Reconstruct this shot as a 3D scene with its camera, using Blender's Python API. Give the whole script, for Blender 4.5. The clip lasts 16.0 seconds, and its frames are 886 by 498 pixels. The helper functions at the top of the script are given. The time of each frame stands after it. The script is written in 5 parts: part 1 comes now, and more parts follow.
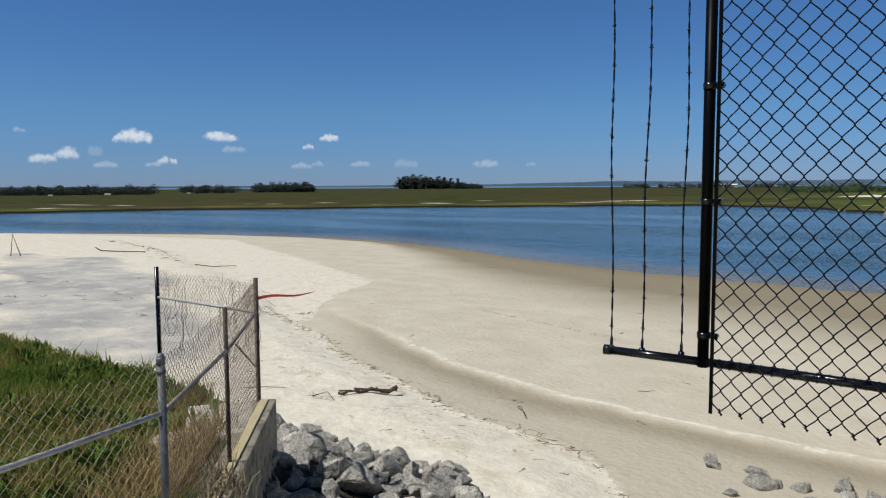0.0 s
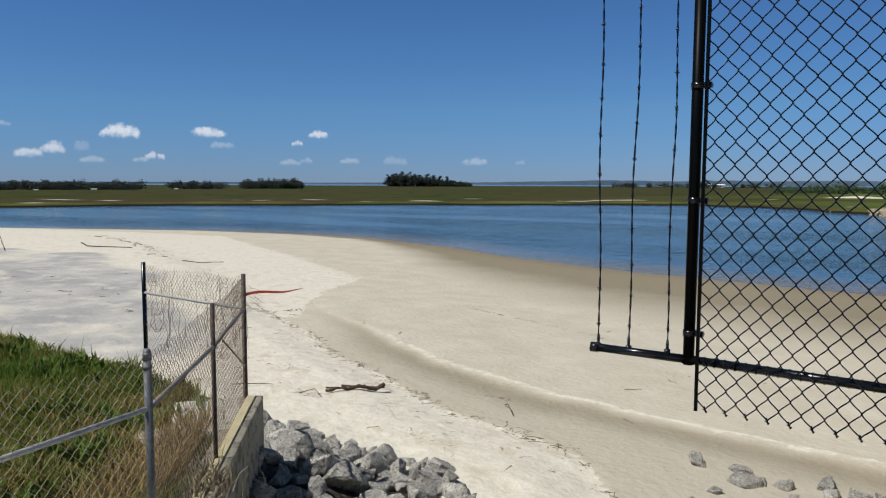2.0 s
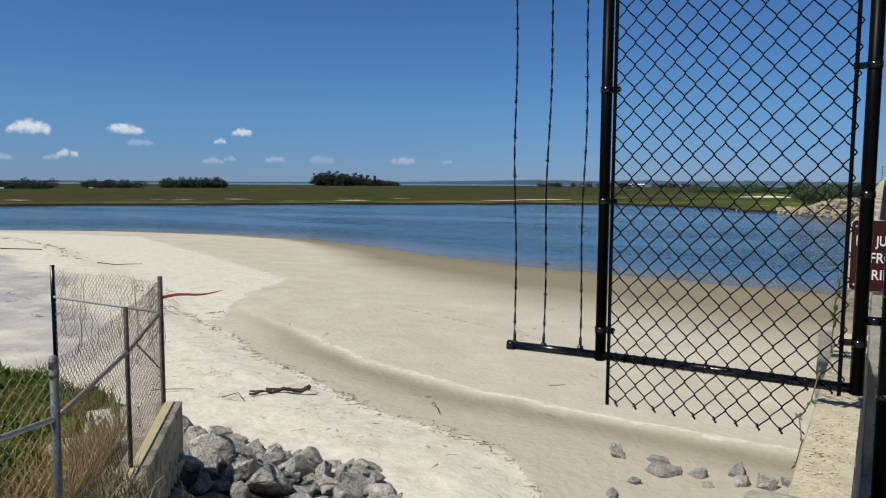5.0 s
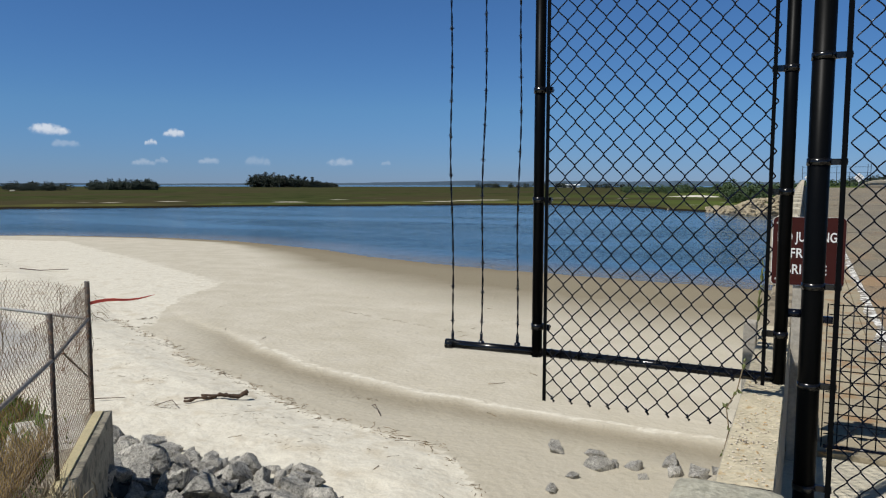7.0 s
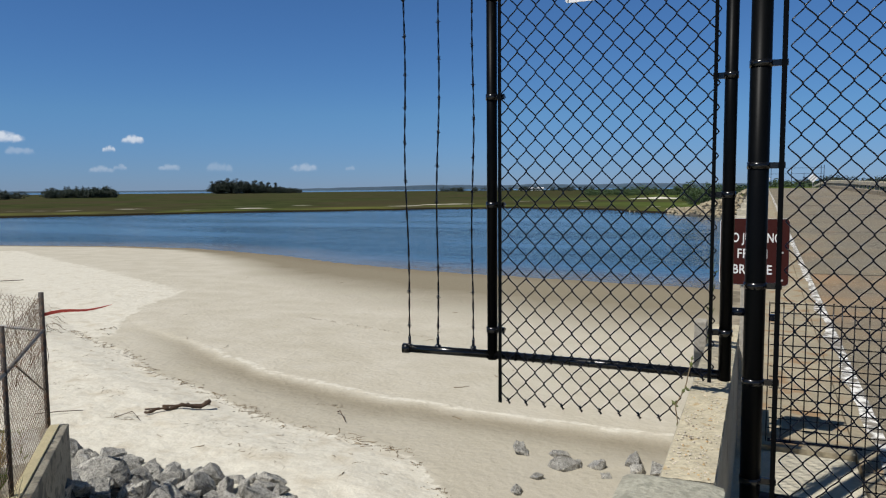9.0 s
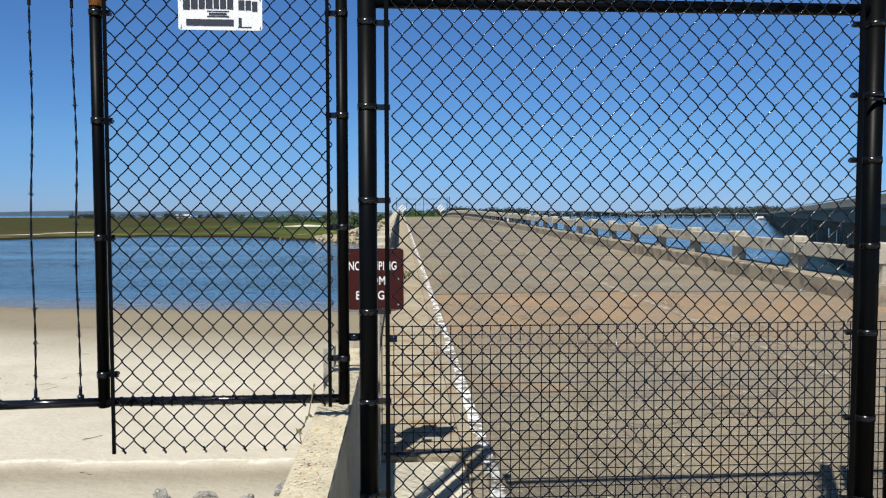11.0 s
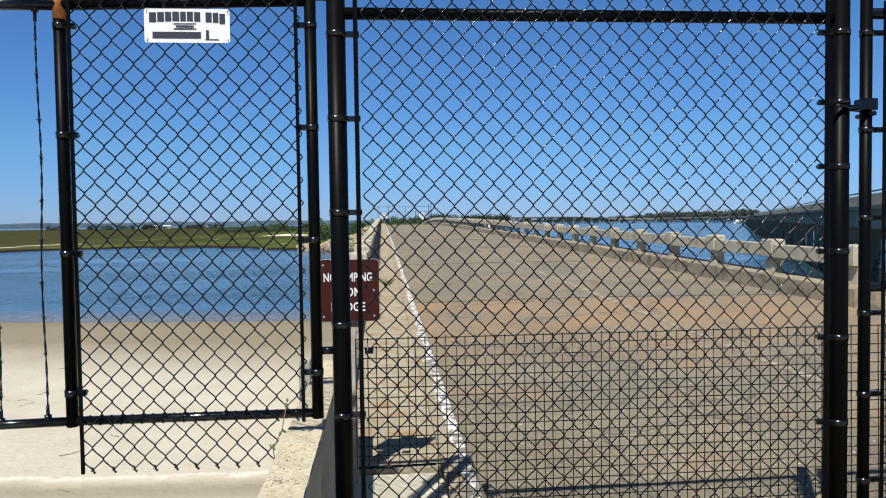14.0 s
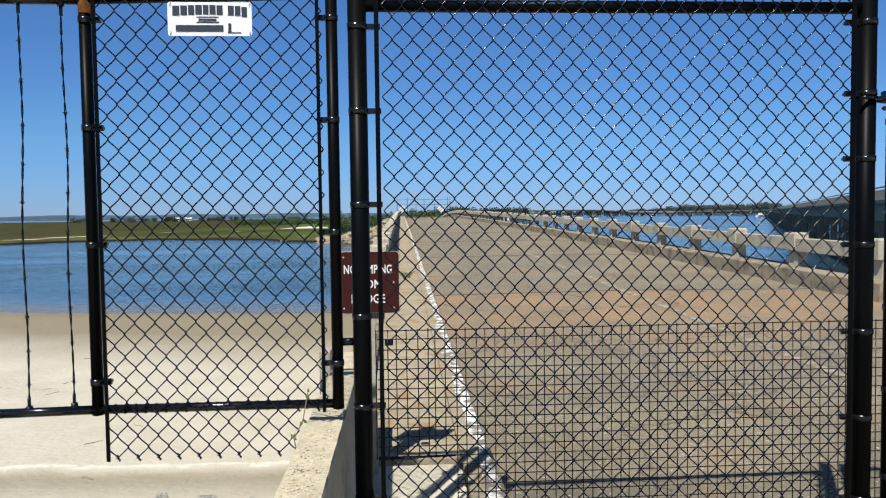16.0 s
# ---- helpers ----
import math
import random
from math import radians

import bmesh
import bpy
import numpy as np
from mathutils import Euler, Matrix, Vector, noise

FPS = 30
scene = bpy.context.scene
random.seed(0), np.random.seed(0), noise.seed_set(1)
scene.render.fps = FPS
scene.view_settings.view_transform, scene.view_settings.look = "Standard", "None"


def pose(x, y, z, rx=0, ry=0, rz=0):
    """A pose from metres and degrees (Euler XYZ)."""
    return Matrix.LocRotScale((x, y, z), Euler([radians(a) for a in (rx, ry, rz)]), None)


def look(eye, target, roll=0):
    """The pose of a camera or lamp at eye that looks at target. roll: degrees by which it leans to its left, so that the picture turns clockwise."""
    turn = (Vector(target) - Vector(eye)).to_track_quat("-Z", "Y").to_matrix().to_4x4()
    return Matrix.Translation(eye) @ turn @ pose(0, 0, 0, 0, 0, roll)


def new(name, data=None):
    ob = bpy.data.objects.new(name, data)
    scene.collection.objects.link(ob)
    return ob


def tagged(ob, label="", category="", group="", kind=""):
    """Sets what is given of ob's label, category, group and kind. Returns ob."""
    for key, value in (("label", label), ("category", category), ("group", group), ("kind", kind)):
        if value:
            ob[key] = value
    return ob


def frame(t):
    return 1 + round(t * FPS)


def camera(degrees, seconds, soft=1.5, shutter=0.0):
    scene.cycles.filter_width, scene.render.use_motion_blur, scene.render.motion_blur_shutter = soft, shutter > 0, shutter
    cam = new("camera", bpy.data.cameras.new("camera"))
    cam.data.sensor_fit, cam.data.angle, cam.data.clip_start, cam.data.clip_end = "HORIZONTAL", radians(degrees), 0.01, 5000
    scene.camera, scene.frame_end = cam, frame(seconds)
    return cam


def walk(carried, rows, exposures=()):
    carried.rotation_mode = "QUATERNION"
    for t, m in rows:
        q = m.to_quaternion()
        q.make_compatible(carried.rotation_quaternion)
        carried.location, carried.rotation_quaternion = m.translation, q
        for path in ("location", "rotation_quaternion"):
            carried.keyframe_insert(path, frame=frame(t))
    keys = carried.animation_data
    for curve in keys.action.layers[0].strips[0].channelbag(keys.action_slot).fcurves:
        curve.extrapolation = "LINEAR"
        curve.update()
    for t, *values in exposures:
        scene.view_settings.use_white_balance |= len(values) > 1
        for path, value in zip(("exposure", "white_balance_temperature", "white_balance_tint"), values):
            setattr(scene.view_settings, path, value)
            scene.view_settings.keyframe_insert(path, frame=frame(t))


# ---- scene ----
cam = camera(63.0, 16.0, soft=1.18)
PATH = [
    (0, (-0.304, 0.284, 1.476), (-1.528, 1.856, 1.302), -0.3),
    (0.5, (-0.301, 0.283, 1.476), (-1.526, 1.854, 1.298), -0.3),
    (1, (-0.302, 0.283, 1.476), (-1.527, 1.855, 1.299), -0.1),
    (1.5, (-0.301, 0.283, 1.474), (-1.52, 1.86, 1.298), -0.0),
    (2, (-0.3, 0.28, 1.472), (-1.499, 1.871, 1.292), 0.2),
    (2.5, (-0.292, 0.275, 1.47), (-1.49, 1.866, 1.284), 0.1),
    (3, (-0.287, 0.279, 1.465), (-1.484, 1.873, 1.3), 0.1),
    (3.5, (-0.291, 0.282, 1.467), (-1.481, 1.88, 1.299), 0.2),
    (4, (-0.29, 0.282, 1.468), (-1.477, 1.883, 1.296), 0.2),
    (4.5, (-0.275, 0.296, 1.477), (-1.409, 1.934, 1.301), 0.1),
    (5, (-0.261, 0.295, 1.478), (-1.296, 1.997, 1.297), 0.3),
    (7.5, (-0.248, 0.3, 1.471), (-1.13, 2.087, 1.294), -0.1),
    (8, (-0.237, 0.293, 1.471), (-1.11, 2.084, 1.296), -0.4),
    (8.5, (-0.232, 0.296, 1.468), (-1.079, 2.099, 1.297), -0.2),
    (9, (-0.204, 0.289, 1.478), (-1.007, 2.113, 1.312), -0.5),
    (9.5, (-0.146, 0.284, 1.492), (-0.674, 2.207, 1.347), -0.4),
    (10, (-0.101, 0.309, 1.516), (-0.211, 2.301, 1.368), 0.4),
    (10.2, (-0.118, 0.302, 1.493), (-0.156, 2.298, 1.374), 0.4),
    (12.3, (-0.066, 0.319, 1.507), (0.125, 2.308, 1.419), -0.6),
    (12.5, (-0.07, 0.319, 1.512), (0.11, 2.309, 1.422), -0.7),
    (13, (-0.065, 0.32, 1.507), (0.096, 2.312, 1.427), -0.9),
    (13.5, (-0.068, 0.317, 1.51), (0.1, 2.309, 1.433), -0.9),
    (14, (-0.066, 0.317, 1.507), (0.101, 2.309, 1.432), -0.8),
    (14.5, (-0.068, 0.314, 1.508), (0.106, 2.305, 1.435), -0.7),
    (15, (-0.069, 0.318, 1.512), (0.103, 2.309, 1.432), -0.6),
    (15.5, (-0.07, 0.319, 1.506), (0.076, 2.312, 1.411), -0.7),
    (16, (-0.071, 0.312, 1.505), (0.044, 2.307, 1.411), -0.7),
]
walk(cam, [(t, look(eye, target, roll)) for t, eye, target, roll in PATH], ((0, 0.0), (9.0, 0.0), (9.5, -0.08), (10.0, 0.30), (12.5, 0.48), (16.0, 0.48)))

# ---- world and sun ----
SUN_EL, SUN_AZ = radians(57), radians(206.9)
world = bpy.data.worlds.new("sky")
scene.world = world
world.use_nodes = True
wn = world.node_tree.nodes
sky = wn.new("ShaderNodeTexSky")
sky.sky_type, sky.sun_disc = "NISHITA", False
sky.sun_elevation, sky.sun_rotation = SUN_EL, SUN_AZ
sky.air_density, sky.dust_density, sky.ozone_density = 1.0, 0.0, 10.0
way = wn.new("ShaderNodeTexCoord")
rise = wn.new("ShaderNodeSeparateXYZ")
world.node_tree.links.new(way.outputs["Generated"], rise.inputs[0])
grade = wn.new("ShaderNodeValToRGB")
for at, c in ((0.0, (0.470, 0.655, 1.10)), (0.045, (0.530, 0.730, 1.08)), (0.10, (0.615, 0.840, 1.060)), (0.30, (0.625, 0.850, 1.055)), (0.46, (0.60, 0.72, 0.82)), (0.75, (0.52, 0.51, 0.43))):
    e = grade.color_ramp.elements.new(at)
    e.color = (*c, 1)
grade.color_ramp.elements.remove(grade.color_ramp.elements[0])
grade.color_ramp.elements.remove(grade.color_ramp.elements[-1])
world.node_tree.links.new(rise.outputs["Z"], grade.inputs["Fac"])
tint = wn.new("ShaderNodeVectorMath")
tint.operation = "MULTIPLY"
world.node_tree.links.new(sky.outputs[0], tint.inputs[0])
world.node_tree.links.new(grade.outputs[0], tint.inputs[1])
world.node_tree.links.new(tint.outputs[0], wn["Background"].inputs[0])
wn["Background"].inputs[1].default_value = 0.074
sun = new("sun", bpy.data.lights.new("sun", "SUN"))
sun.data.energy, sun.data.angle, sun.data.color = 4.22, radians(0.53), (1.0, 0.965, 0.905)
toward = Vector((math.sin(SUN_AZ) * math.cos(SUN_EL), math.cos(SUN_AZ) * math.cos(SUN_EL), math.sin(SUN_EL)))
sun.matrix_world = look(toward * 50, (0, 0, 0))


# ---- materials ----
def mat(name, color, rough=0.8, metal=0.0, var=0.25, scale=6.0, fine=60.0, bump=0.2, dist=0.004, stain=None, stain_at=0.6, spec=0.5):
    """A surface with broad and fine variation of its colour, optional stains, and a fine relief."""
    m = bpy.data.materials.new(name)
    m.use_nodes = True
    nt = m.node_tree
    n, l = nt.nodes, nt.links
    b = n["Principled BSDF"]
    b.inputs["Roughness"].default_value, b.inputs["Metallic"].default_value = rough, metal
    b.inputs["Specular IOR Level"].default_value = spec
    co = n.new("ShaderNodeTexCoord")
    info = n.new("ShaderNodeObjectInfo")
    big, small = n.new("ShaderNodeTexNoise"), n.new("ShaderNodeTexNoise")
    big.inputs["Scale"].default_value, small.inputs["Scale"].default_value = scale, fine
    big.inputs["Detail"].default_value = small.inputs["Detail"].default_value = 5
    for t in (big, small):
        l.new(co.outputs["Object"], t.inputs["Vector"])
    add = n.new("ShaderNodeMath"); add.operation = "ADD"
    l.new(big.outputs["Fac"], add.inputs[0]); l.new(small.outputs["Fac"], add.inputs[1])
    add2 = n.new("ShaderNodeMath"); add2.operation = "MULTIPLY_ADD"
    l.new(info.outputs["Random"], add2.inputs[0]); add2.inputs[1].default_value = 0.3
    l.new(add.outputs[0], add2.inputs[2])
    ramp = n.new("ShaderNodeMapRange")
    ramp.inputs["From Min"].default_value, ramp.inputs["From Max"].default_value = 0.75, 1.55
    ramp.inputs["To Min"].default_value, ramp.inputs["To Max"].default_value = 1 - var, 1 + var
    l.new(add2.outputs[0], ramp.inputs["Value"])
    mul = n.new("ShaderNodeVectorMath"); mul.operation = "SCALE"
    mul.inputs[0].default_value = color
    l.new(ramp.outputs[0], mul.inputs["Scale"])
    out = mul.outputs[0]
    if stain:
        third = n.new("ShaderNodeTexNoise")
        third.inputs["Scale"].default_value, third.inputs["Detail"].default_value = scale * 2.3, 8
        l.new(co.outputs["Object"], third.inputs["Vector"])
        edge = n.new("ShaderNodeMapRange")
        edge.inputs["From Min"].default_value, edge.inputs["From Max"].default_value = stain_at - 0.04, stain_at + 0.08
        l.new(third.outputs["Fac"], edge.inputs["Value"])
        mix = n.new("ShaderNodeMix"); mix.data_type = "RGBA"
        l.new(edge.outputs[0], mix.inputs["Factor"])
        l.new(out, mix.inputs["A"]); mix.inputs["B"].default_value = (*stain, 1)
        out = mix.outputs["Result"]
    l.new(out, b.inputs["Base Color"])
    if bump:
        bp = n.new("ShaderNodeBump")
        bp.inputs["Strength"].default_value, bp.inputs["Distance"].default_value = bump, dist
        l.new(add.outputs[0], bp.inputs["Height"]); l.new(bp.outputs[0], b.inputs["Normal"])
    return m


BLACK = mat("black_vinyl", (0.003, 0.0045, 0.010), 0.22, spec=0.32, var=0.3, scale=8, fine=90, bump=0.1, dist=0.001)
GLOSS = mat("black_pipe", (0.005, 0.005, 0.0055), 0.20, spec=0.5, var=0.3, scale=8, fine=90, bump=0.1, dist=0.001)
POST = mat("black_post", (0.0022, 0.0026, 0.003), 0.40, spec=0.07, var=0.3, scale=8, fine=90, bump=0.15, dist=0.001)
RUST = mat("rust", (0.32, 0.12, 0.03), 0.85, var=0.5, scale=30, bump=0.4, dist=0.002)
GALV = mat("galvanised", (0.46, 0.45, 0.42), 0.55, 0.12, var=0.3, scale=14, stain=(0.22, 0.17, 0.12), stain_at=0.66)
RUSTY = mat("rusty_wire", (0.27, 0.215, 0.165), 0.8, 0.1, var=0.45, scale=5, stain=(0.15, 0.065, 0.03), stain_at=0.52)
CONC = mat("concrete", (0.42, 0.38, 0.29), 0.9, var=0.22, scale=2.5, fine=40, bump=0.5, stain=(0.24, 0.21, 0.17), stain_at=0.6)
GREYC = mat("mossy_concrete", (0.37, 0.355, 0.28), 0.92, var=0.4, scale=14, fine=90, bump=0.9, dist=0.006, stain=(0.27, 0.265, 0.205), stain_at=0.58)
AGG = mat("exposed_aggregate", (0.52, 0.46, 0.325), 0.9, var=0.28, scale=9, fine=70, bump=0.6, dist=0.008, stain=(0.42, 0.30, 0.15), stain_at=0.66)
def road_material():
    """Worn deck concrete: traffic-grey, a rust-tan stretch before the first joint, pale shell specks."""
    m = mat("bridge_road", (0.240, 0.202, 0.136), 0.92, var=0.42, scale=0.8, fine=42, bump=0.7)
    n, l = m.node_tree.nodes, m.node_tree.links
    b = n["Principled BSDF"]
    base = b.inputs["Base Color"].links[0].from_socket
    geo, sep = n.new("ShaderNodeNewGeometry"), n.new("ShaderNodeSeparateXYZ")
    l.new(geo.outputs["Position"], sep.inputs[0])

    def tex(scale, detail=5):
        t = n.new("ShaderNodeTexNoise")
        t.inputs["Scale"].default_value, t.inputs["Detail"].default_value = scale, detail
        l.new(geo.outputs["Position"], t.inputs["Vector"])
        return t.outputs["Fac"]

    def span(v, lo, hi, top=1.0):
        q = n.new("ShaderNodeMapRange")
        q.inputs["From Min"].default_value, q.inputs["From Max"].default_value, q.inputs["To Max"].default_value = lo, hi, top
        l.new(v, q.inputs["Value"])
        return q.outputs[0]

    def math2(op, a, c):
        q = n.new("ShaderNodeMath"); q.operation = op
        for i, v in enumerate((a, c)):
            if isinstance(v, float):
                q.inputs[i].default_value = v
            else:
                l.new(v, q.inputs[i])
        return q.outputs[0]

    def blend(f, a, c):
        x = n.new("ShaderNodeMix"); x.data_type = "RGBA"
        l.new(f, x.inputs["Factor"]); l.new(a, x.inputs["A"]); x.inputs["B"].default_value = (*c, 1)
        return x.outputs["Result"]
    near = span(math2("ADD", sep.outputs["Y"], math2("MULTIPLY", tex(0.7), 5.0)), 9.5, 12.5)
    past = span(sep.outputs["Y"], 12.4, 12.34)
    rust = math2("MULTIPLY", math2("MULTIPLY", near, past), span(tex(1.3), 0.30, 0.60, 0.85))
    col = blend(rust, base, (0.31, 0.195, 0.100))
    stretch = n.new("ShaderNodeMapping")
    stretch.inputs["Scale"].default_value = (0.30, 1.0, 1.0)
    l.new(geo.outputs["Position"], stretch.inputs["Vector"])
    band = n.new("ShaderNodeTexNoise")
    band.inputs["Scale"].default_value, band.inputs["Detail"].default_value = 0.45, 6
    l.new(stretch.outputs[0], band.inputs["Vector"])
    col = blend(span(band.outputs["Fac"], 0.50, 0.60, 0.62), col, (0.170, 0.152, 0.115))
    col = blend(span(tex(0.9, 7), 0.55, 0.66, 0.55), col, (0.285, 0.190, 0.108))
    col = blend(span(tex(2.6, 8), 0.57, 0.66, 0.5), col, (0.185, 0.160, 0.115))
    crack = n.new("ShaderNodeTexVoronoi")
    crack.feature = "DISTANCE_TO_EDGE"
    crack.inputs["Scale"].default_value = 0.42
    bent = n.new("ShaderNodeVectorMath")
    bent.operation = "MULTIPLY_ADD"
    swirl = n.new("ShaderNodeTexNoise")
    swirl.inputs["Scale"].default_value, swirl.inputs["Detail"].default_value = 1.6, 6
    l.new(geo.outputs["Position"], swirl.inputs["Vector"])
    l.new(swirl.outputs["Color"], bent.inputs[0]); bent.inputs[1].default_value = (1.2, 1.2, 0.0)
    l.new(geo.outputs["Position"], bent.inputs[2]); l.new(bent.outputs[0], crack.inputs["Vector"])
    col = blend(span(crack.outputs["Distance"], 0.008, 0.002, 0.65), col, (0.06, 0.052, 0.042))
    col = blend(span(tex(34, 2), 0.68, 0.72, 0.85), col, (0.62, 0.57, 0.48))
    col = blend(span(tex(85, 2), 0.635, 0.70, 0.65), col, (0.50, 0.46, 0.38))
    l.new(col, b.inputs["Base Color"])
    return m


ROAD = road_material()
WALK = mat("pale_concrete", (0.31, 0.265, 0.18), 0.9, var=0.3, scale=3, fine=60, bump=0.6, stain=(0.30, 0.195, 0.10), stain_at=0.57)
RUBBLE = mat("broken_concrete", (0.50, 0.475, 0.41), 0.9, var=0.3, scale=5, fine=40, bump=0.7, stain=(0.30, 0.25, 0.18), stain_at=0.6)
WHITE = mat("worn_white_paint", (0.80, 0.78, 0.73), 0.7, var=0.15, scale=6, fine=60, bump=0.3, stain=(0.21, 0.185, 0.145), stain_at=0.465)
WOOD = mat("weathered_timber", (0.36, 0.33, 0.275), 0.85, var=0.35, scale=12, fine=70, bump=0.5)
TAN = mat("tan_board", (0.52, 0.45, 0.27), 0.85, var=0.2, scale=6, fine=70, bump=0.3)
ROCK = mat("granite", (0.50, 0.48, 0.43), 0.85, var=0.7, scale=6, fine=40, bump=1.0, dist=0.03, stain=(0.22, 0.21, 0.185), stain_at=0.56)
BROWN = mat("sign_brown", (0.046, 0.0095, 0.0075), 0.5, spec=0.2, var=0.12, scale=5, bump=0.05)
SIGNWHITE = mat("sign_white", (0.8, 0.8, 0.78), 0.4, var=0.06, bump=0.05)
INK = mat("sign_ink", (0.02, 0.025, 0.04), 0.5, var=0.1, bump=0)
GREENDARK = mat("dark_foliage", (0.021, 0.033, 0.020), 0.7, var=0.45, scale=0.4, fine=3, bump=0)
GREEN = mat("foliage", (0.045, 0.078, 0.022), 0.65, var=0.45, scale=0.8, fine=6, bump=0)
BARK = mat("bark", (0.12, 0.09, 0.07), 0.9, var=0.3)
DRIFT = mat("driftwood", (0.075, 0.045, 0.028), 0.9, var=0.6, scale=12, bump=0.6)
DEBRIS = mat("dry_debris", (0.23, 0.17, 0.10), 0.95, var=0.5, scale=20)
RED = mat("red_ribbon", (0.45, 0.06, 0.04), 0.7, var=0.2)
# blue of the air haze is put into this base colour
HAZE = mat("hazed_far_land", (0.070, 0.110, 0.150), 1.0, var=0.15, scale=0.01, fine=0.05, bump=0)
LEDGE = mat("stained_ledge", (0.275, 0.23, 0.16), 0.92, var=0.3, scale=1.5, fine=30, bump=0.5, stain=(0.16, 0.13, 0.085), stain_at=0.55)
FARCONC = mat("bridge_concrete", (0.25, 0.238, 0.185), 0.9, var=0.15, scale=0.3, fine=4, bump=0.2)


# ---- shape helpers ----
def part(name, bm, material, parent=None, label="", smooth=False):
    me = bpy.data.meshes.new(name)
    bm.to_mesh(me)
    bm.free()
    me.materials.append(material)
    if smooth:
        me.shade_smooth()
    ob = new(name, me)
    ob.parent = parent
    if label:
        ob["label"] = label
    return ob


def shared(name, me, parent, m):
    ob = new(name, me)
    ob.parent = parent
    ob.matrix_basis = m
    return ob


def thing(name, at, label, category, group="", rz=0.0):
    ob = new(name)
    ob.empty_display_size = 0.1
    ob.matrix_basis = pose(*at, 0, 0, rz)
    return tagged(ob, label, category, group)


def tube(bm, pts, r, n=8, cap=True, r2=None):
    """A round bar along the points."""
    pts = [Vector(p) for p in pts]
    rings = []
    side = None
    for i, p in enumerate(pts):
        d = (pts[min(i + 1, len(pts) - 1)] - pts[max(i - 1, 0)]).normalized()
        if side is None:
            side = d.orthogonal().normalized()
        side = (side - d * side.dot(d)).normalized()
        up = d.cross(side)
        rr = r if r2 is None else r + (r2 - r) * i / (len(pts) - 1)
        rings.append([bm.verts.new(p + (side * math.cos(a) + up * math.sin(a)) * rr) for a in (2 * math.pi * k / n for k in range(n))])
    for a, b in zip(rings, rings[1:]):
        for k in range(n):
            f = bm.faces.new((a[k], a[(k + 1) % n], b[(k + 1) % n], b[k]))
            f.smooth = True
    if cap:
        bm.faces.new(rings[0][::-1])
        bm.faces.new(rings[-1])
    return bm


def box(bm, x0, x1, y0, y1, z0, z1, bevel=0.0):
    vs = [bm.verts.new((x, y, z)) for z in (z0, z1) for x, y in ((x0, y0), (x1, y0), (x1, y1), (x0, y1))]
    fs = [bm.faces.new([vs[i] for i in q]) for q in ((3, 2, 1, 0), (4, 5, 6, 7), (0, 1, 5, 4), (1, 2, 6, 5), (2, 3, 7, 6), (3, 0, 4, 7))]
    if bevel:
        es = list({e for f in fs for e in f.edges})
        bmesh.ops.bevel(bm, geom=es, offset=bevel, segments=2, affect="EDGES", profile=0.6)
    return bm


def bar(a, b, r, n=10):
    return tube(bmesh.new(), (a, b), r, n)


def block(x0, x1, y0, y1, z0, z1, bevel=0.0):
    return box(bmesh.new(), x0, x1, y0, y1, z0, z1, bevel)


def plate_shape(x0, x1, y0, y1, z0, z1, r):
    """A flat plate in the xz plane with rounded corners."""
    bm = bmesh.new()
    ring = []
    for cx, cz, a0 in ((x1 - r, z1 - r, 0), (x0 + r, z1 - r, 90), (x0 + r, z0 + r, 180), (x1 - r, z0 + r, 270)):
        ring += [(cx + r * math.cos(radians(a0 + k * 18)), cz + r * math.sin(radians(a0 + k * 18))) for k in range(6)]
    front, back = [bm.verts.new((x, y0, z)) for x, z in ring], [bm.verts.new((x, y1, z)) for x, z in ring]
    bm.faces.new(front[::-1]); bm.faces.new(back)
    for i in range(len(ring)):
        j = (i + 1) % len(ring)
        bm.faces.new((front[i], front[j], back[j], back[i]))
    bmesh.ops.recalc_face_normals(bm, faces=bm.faces)
    return bm


def interp(x, table):
    xs, ys = zip(*table)
    return float(np.interp(x, xs, ys))


def zigzag(length, w, h, r, n, flip, curl=0.0035):
    """One wire of a chain-link fabric: it swings half a diamond to each side as it rises, with a bend at each knuckle."""
    pts, halves = [], int(round(length / (h / 2)))
    for k in range(halves):
        up = (k + flip) % 2 == 0
        for f in (0.0, 0.08, 0.18, 0.34, 0.5, 0.66, 0.82, 0.92):
            s = 0.62 * f + 0.38 * (0.5 - 0.5 * math.cos(math.pi * f))
            fore = math.sin(math.pi * f) * (1 if up else -1)
            pts.append((((s if up else 1 - s) - 0.5) * (w / 2 + 0.0022) + w / 4, fore * curl, (k + f) * h / 2))
    last = (halves + flip) % 2 == 0
    pts.append(((-0.5 if last else 0.5) * (w / 2 + 0.0022) + w / 4, 0.0, halves * h / 2))
    return tube(bmesh.new(), pts, r, n, cap=False)


def wire_meshes(length, w, h, r, n, material, tips=False):
    made = []
    for flip in (0, 1):
        me = bpy.data.meshes.new("wire")
        bm = zigzag(length, w, h, r, n, flip)
        if tips and flip == 0:
            tube(bm, ((0.003, 0.004, -0.012), (-0.003, -0.002, 0.012)), r * 1.35, 6)
            tube(bm, ((-0.006, -0.005, 0.002), (0.007, 0.004, -0.008)), r * 0.9, 5)
        bm.to_mesh(me)
        bm.free()
        me.materials.append(material)
        made.append(me)
    return made


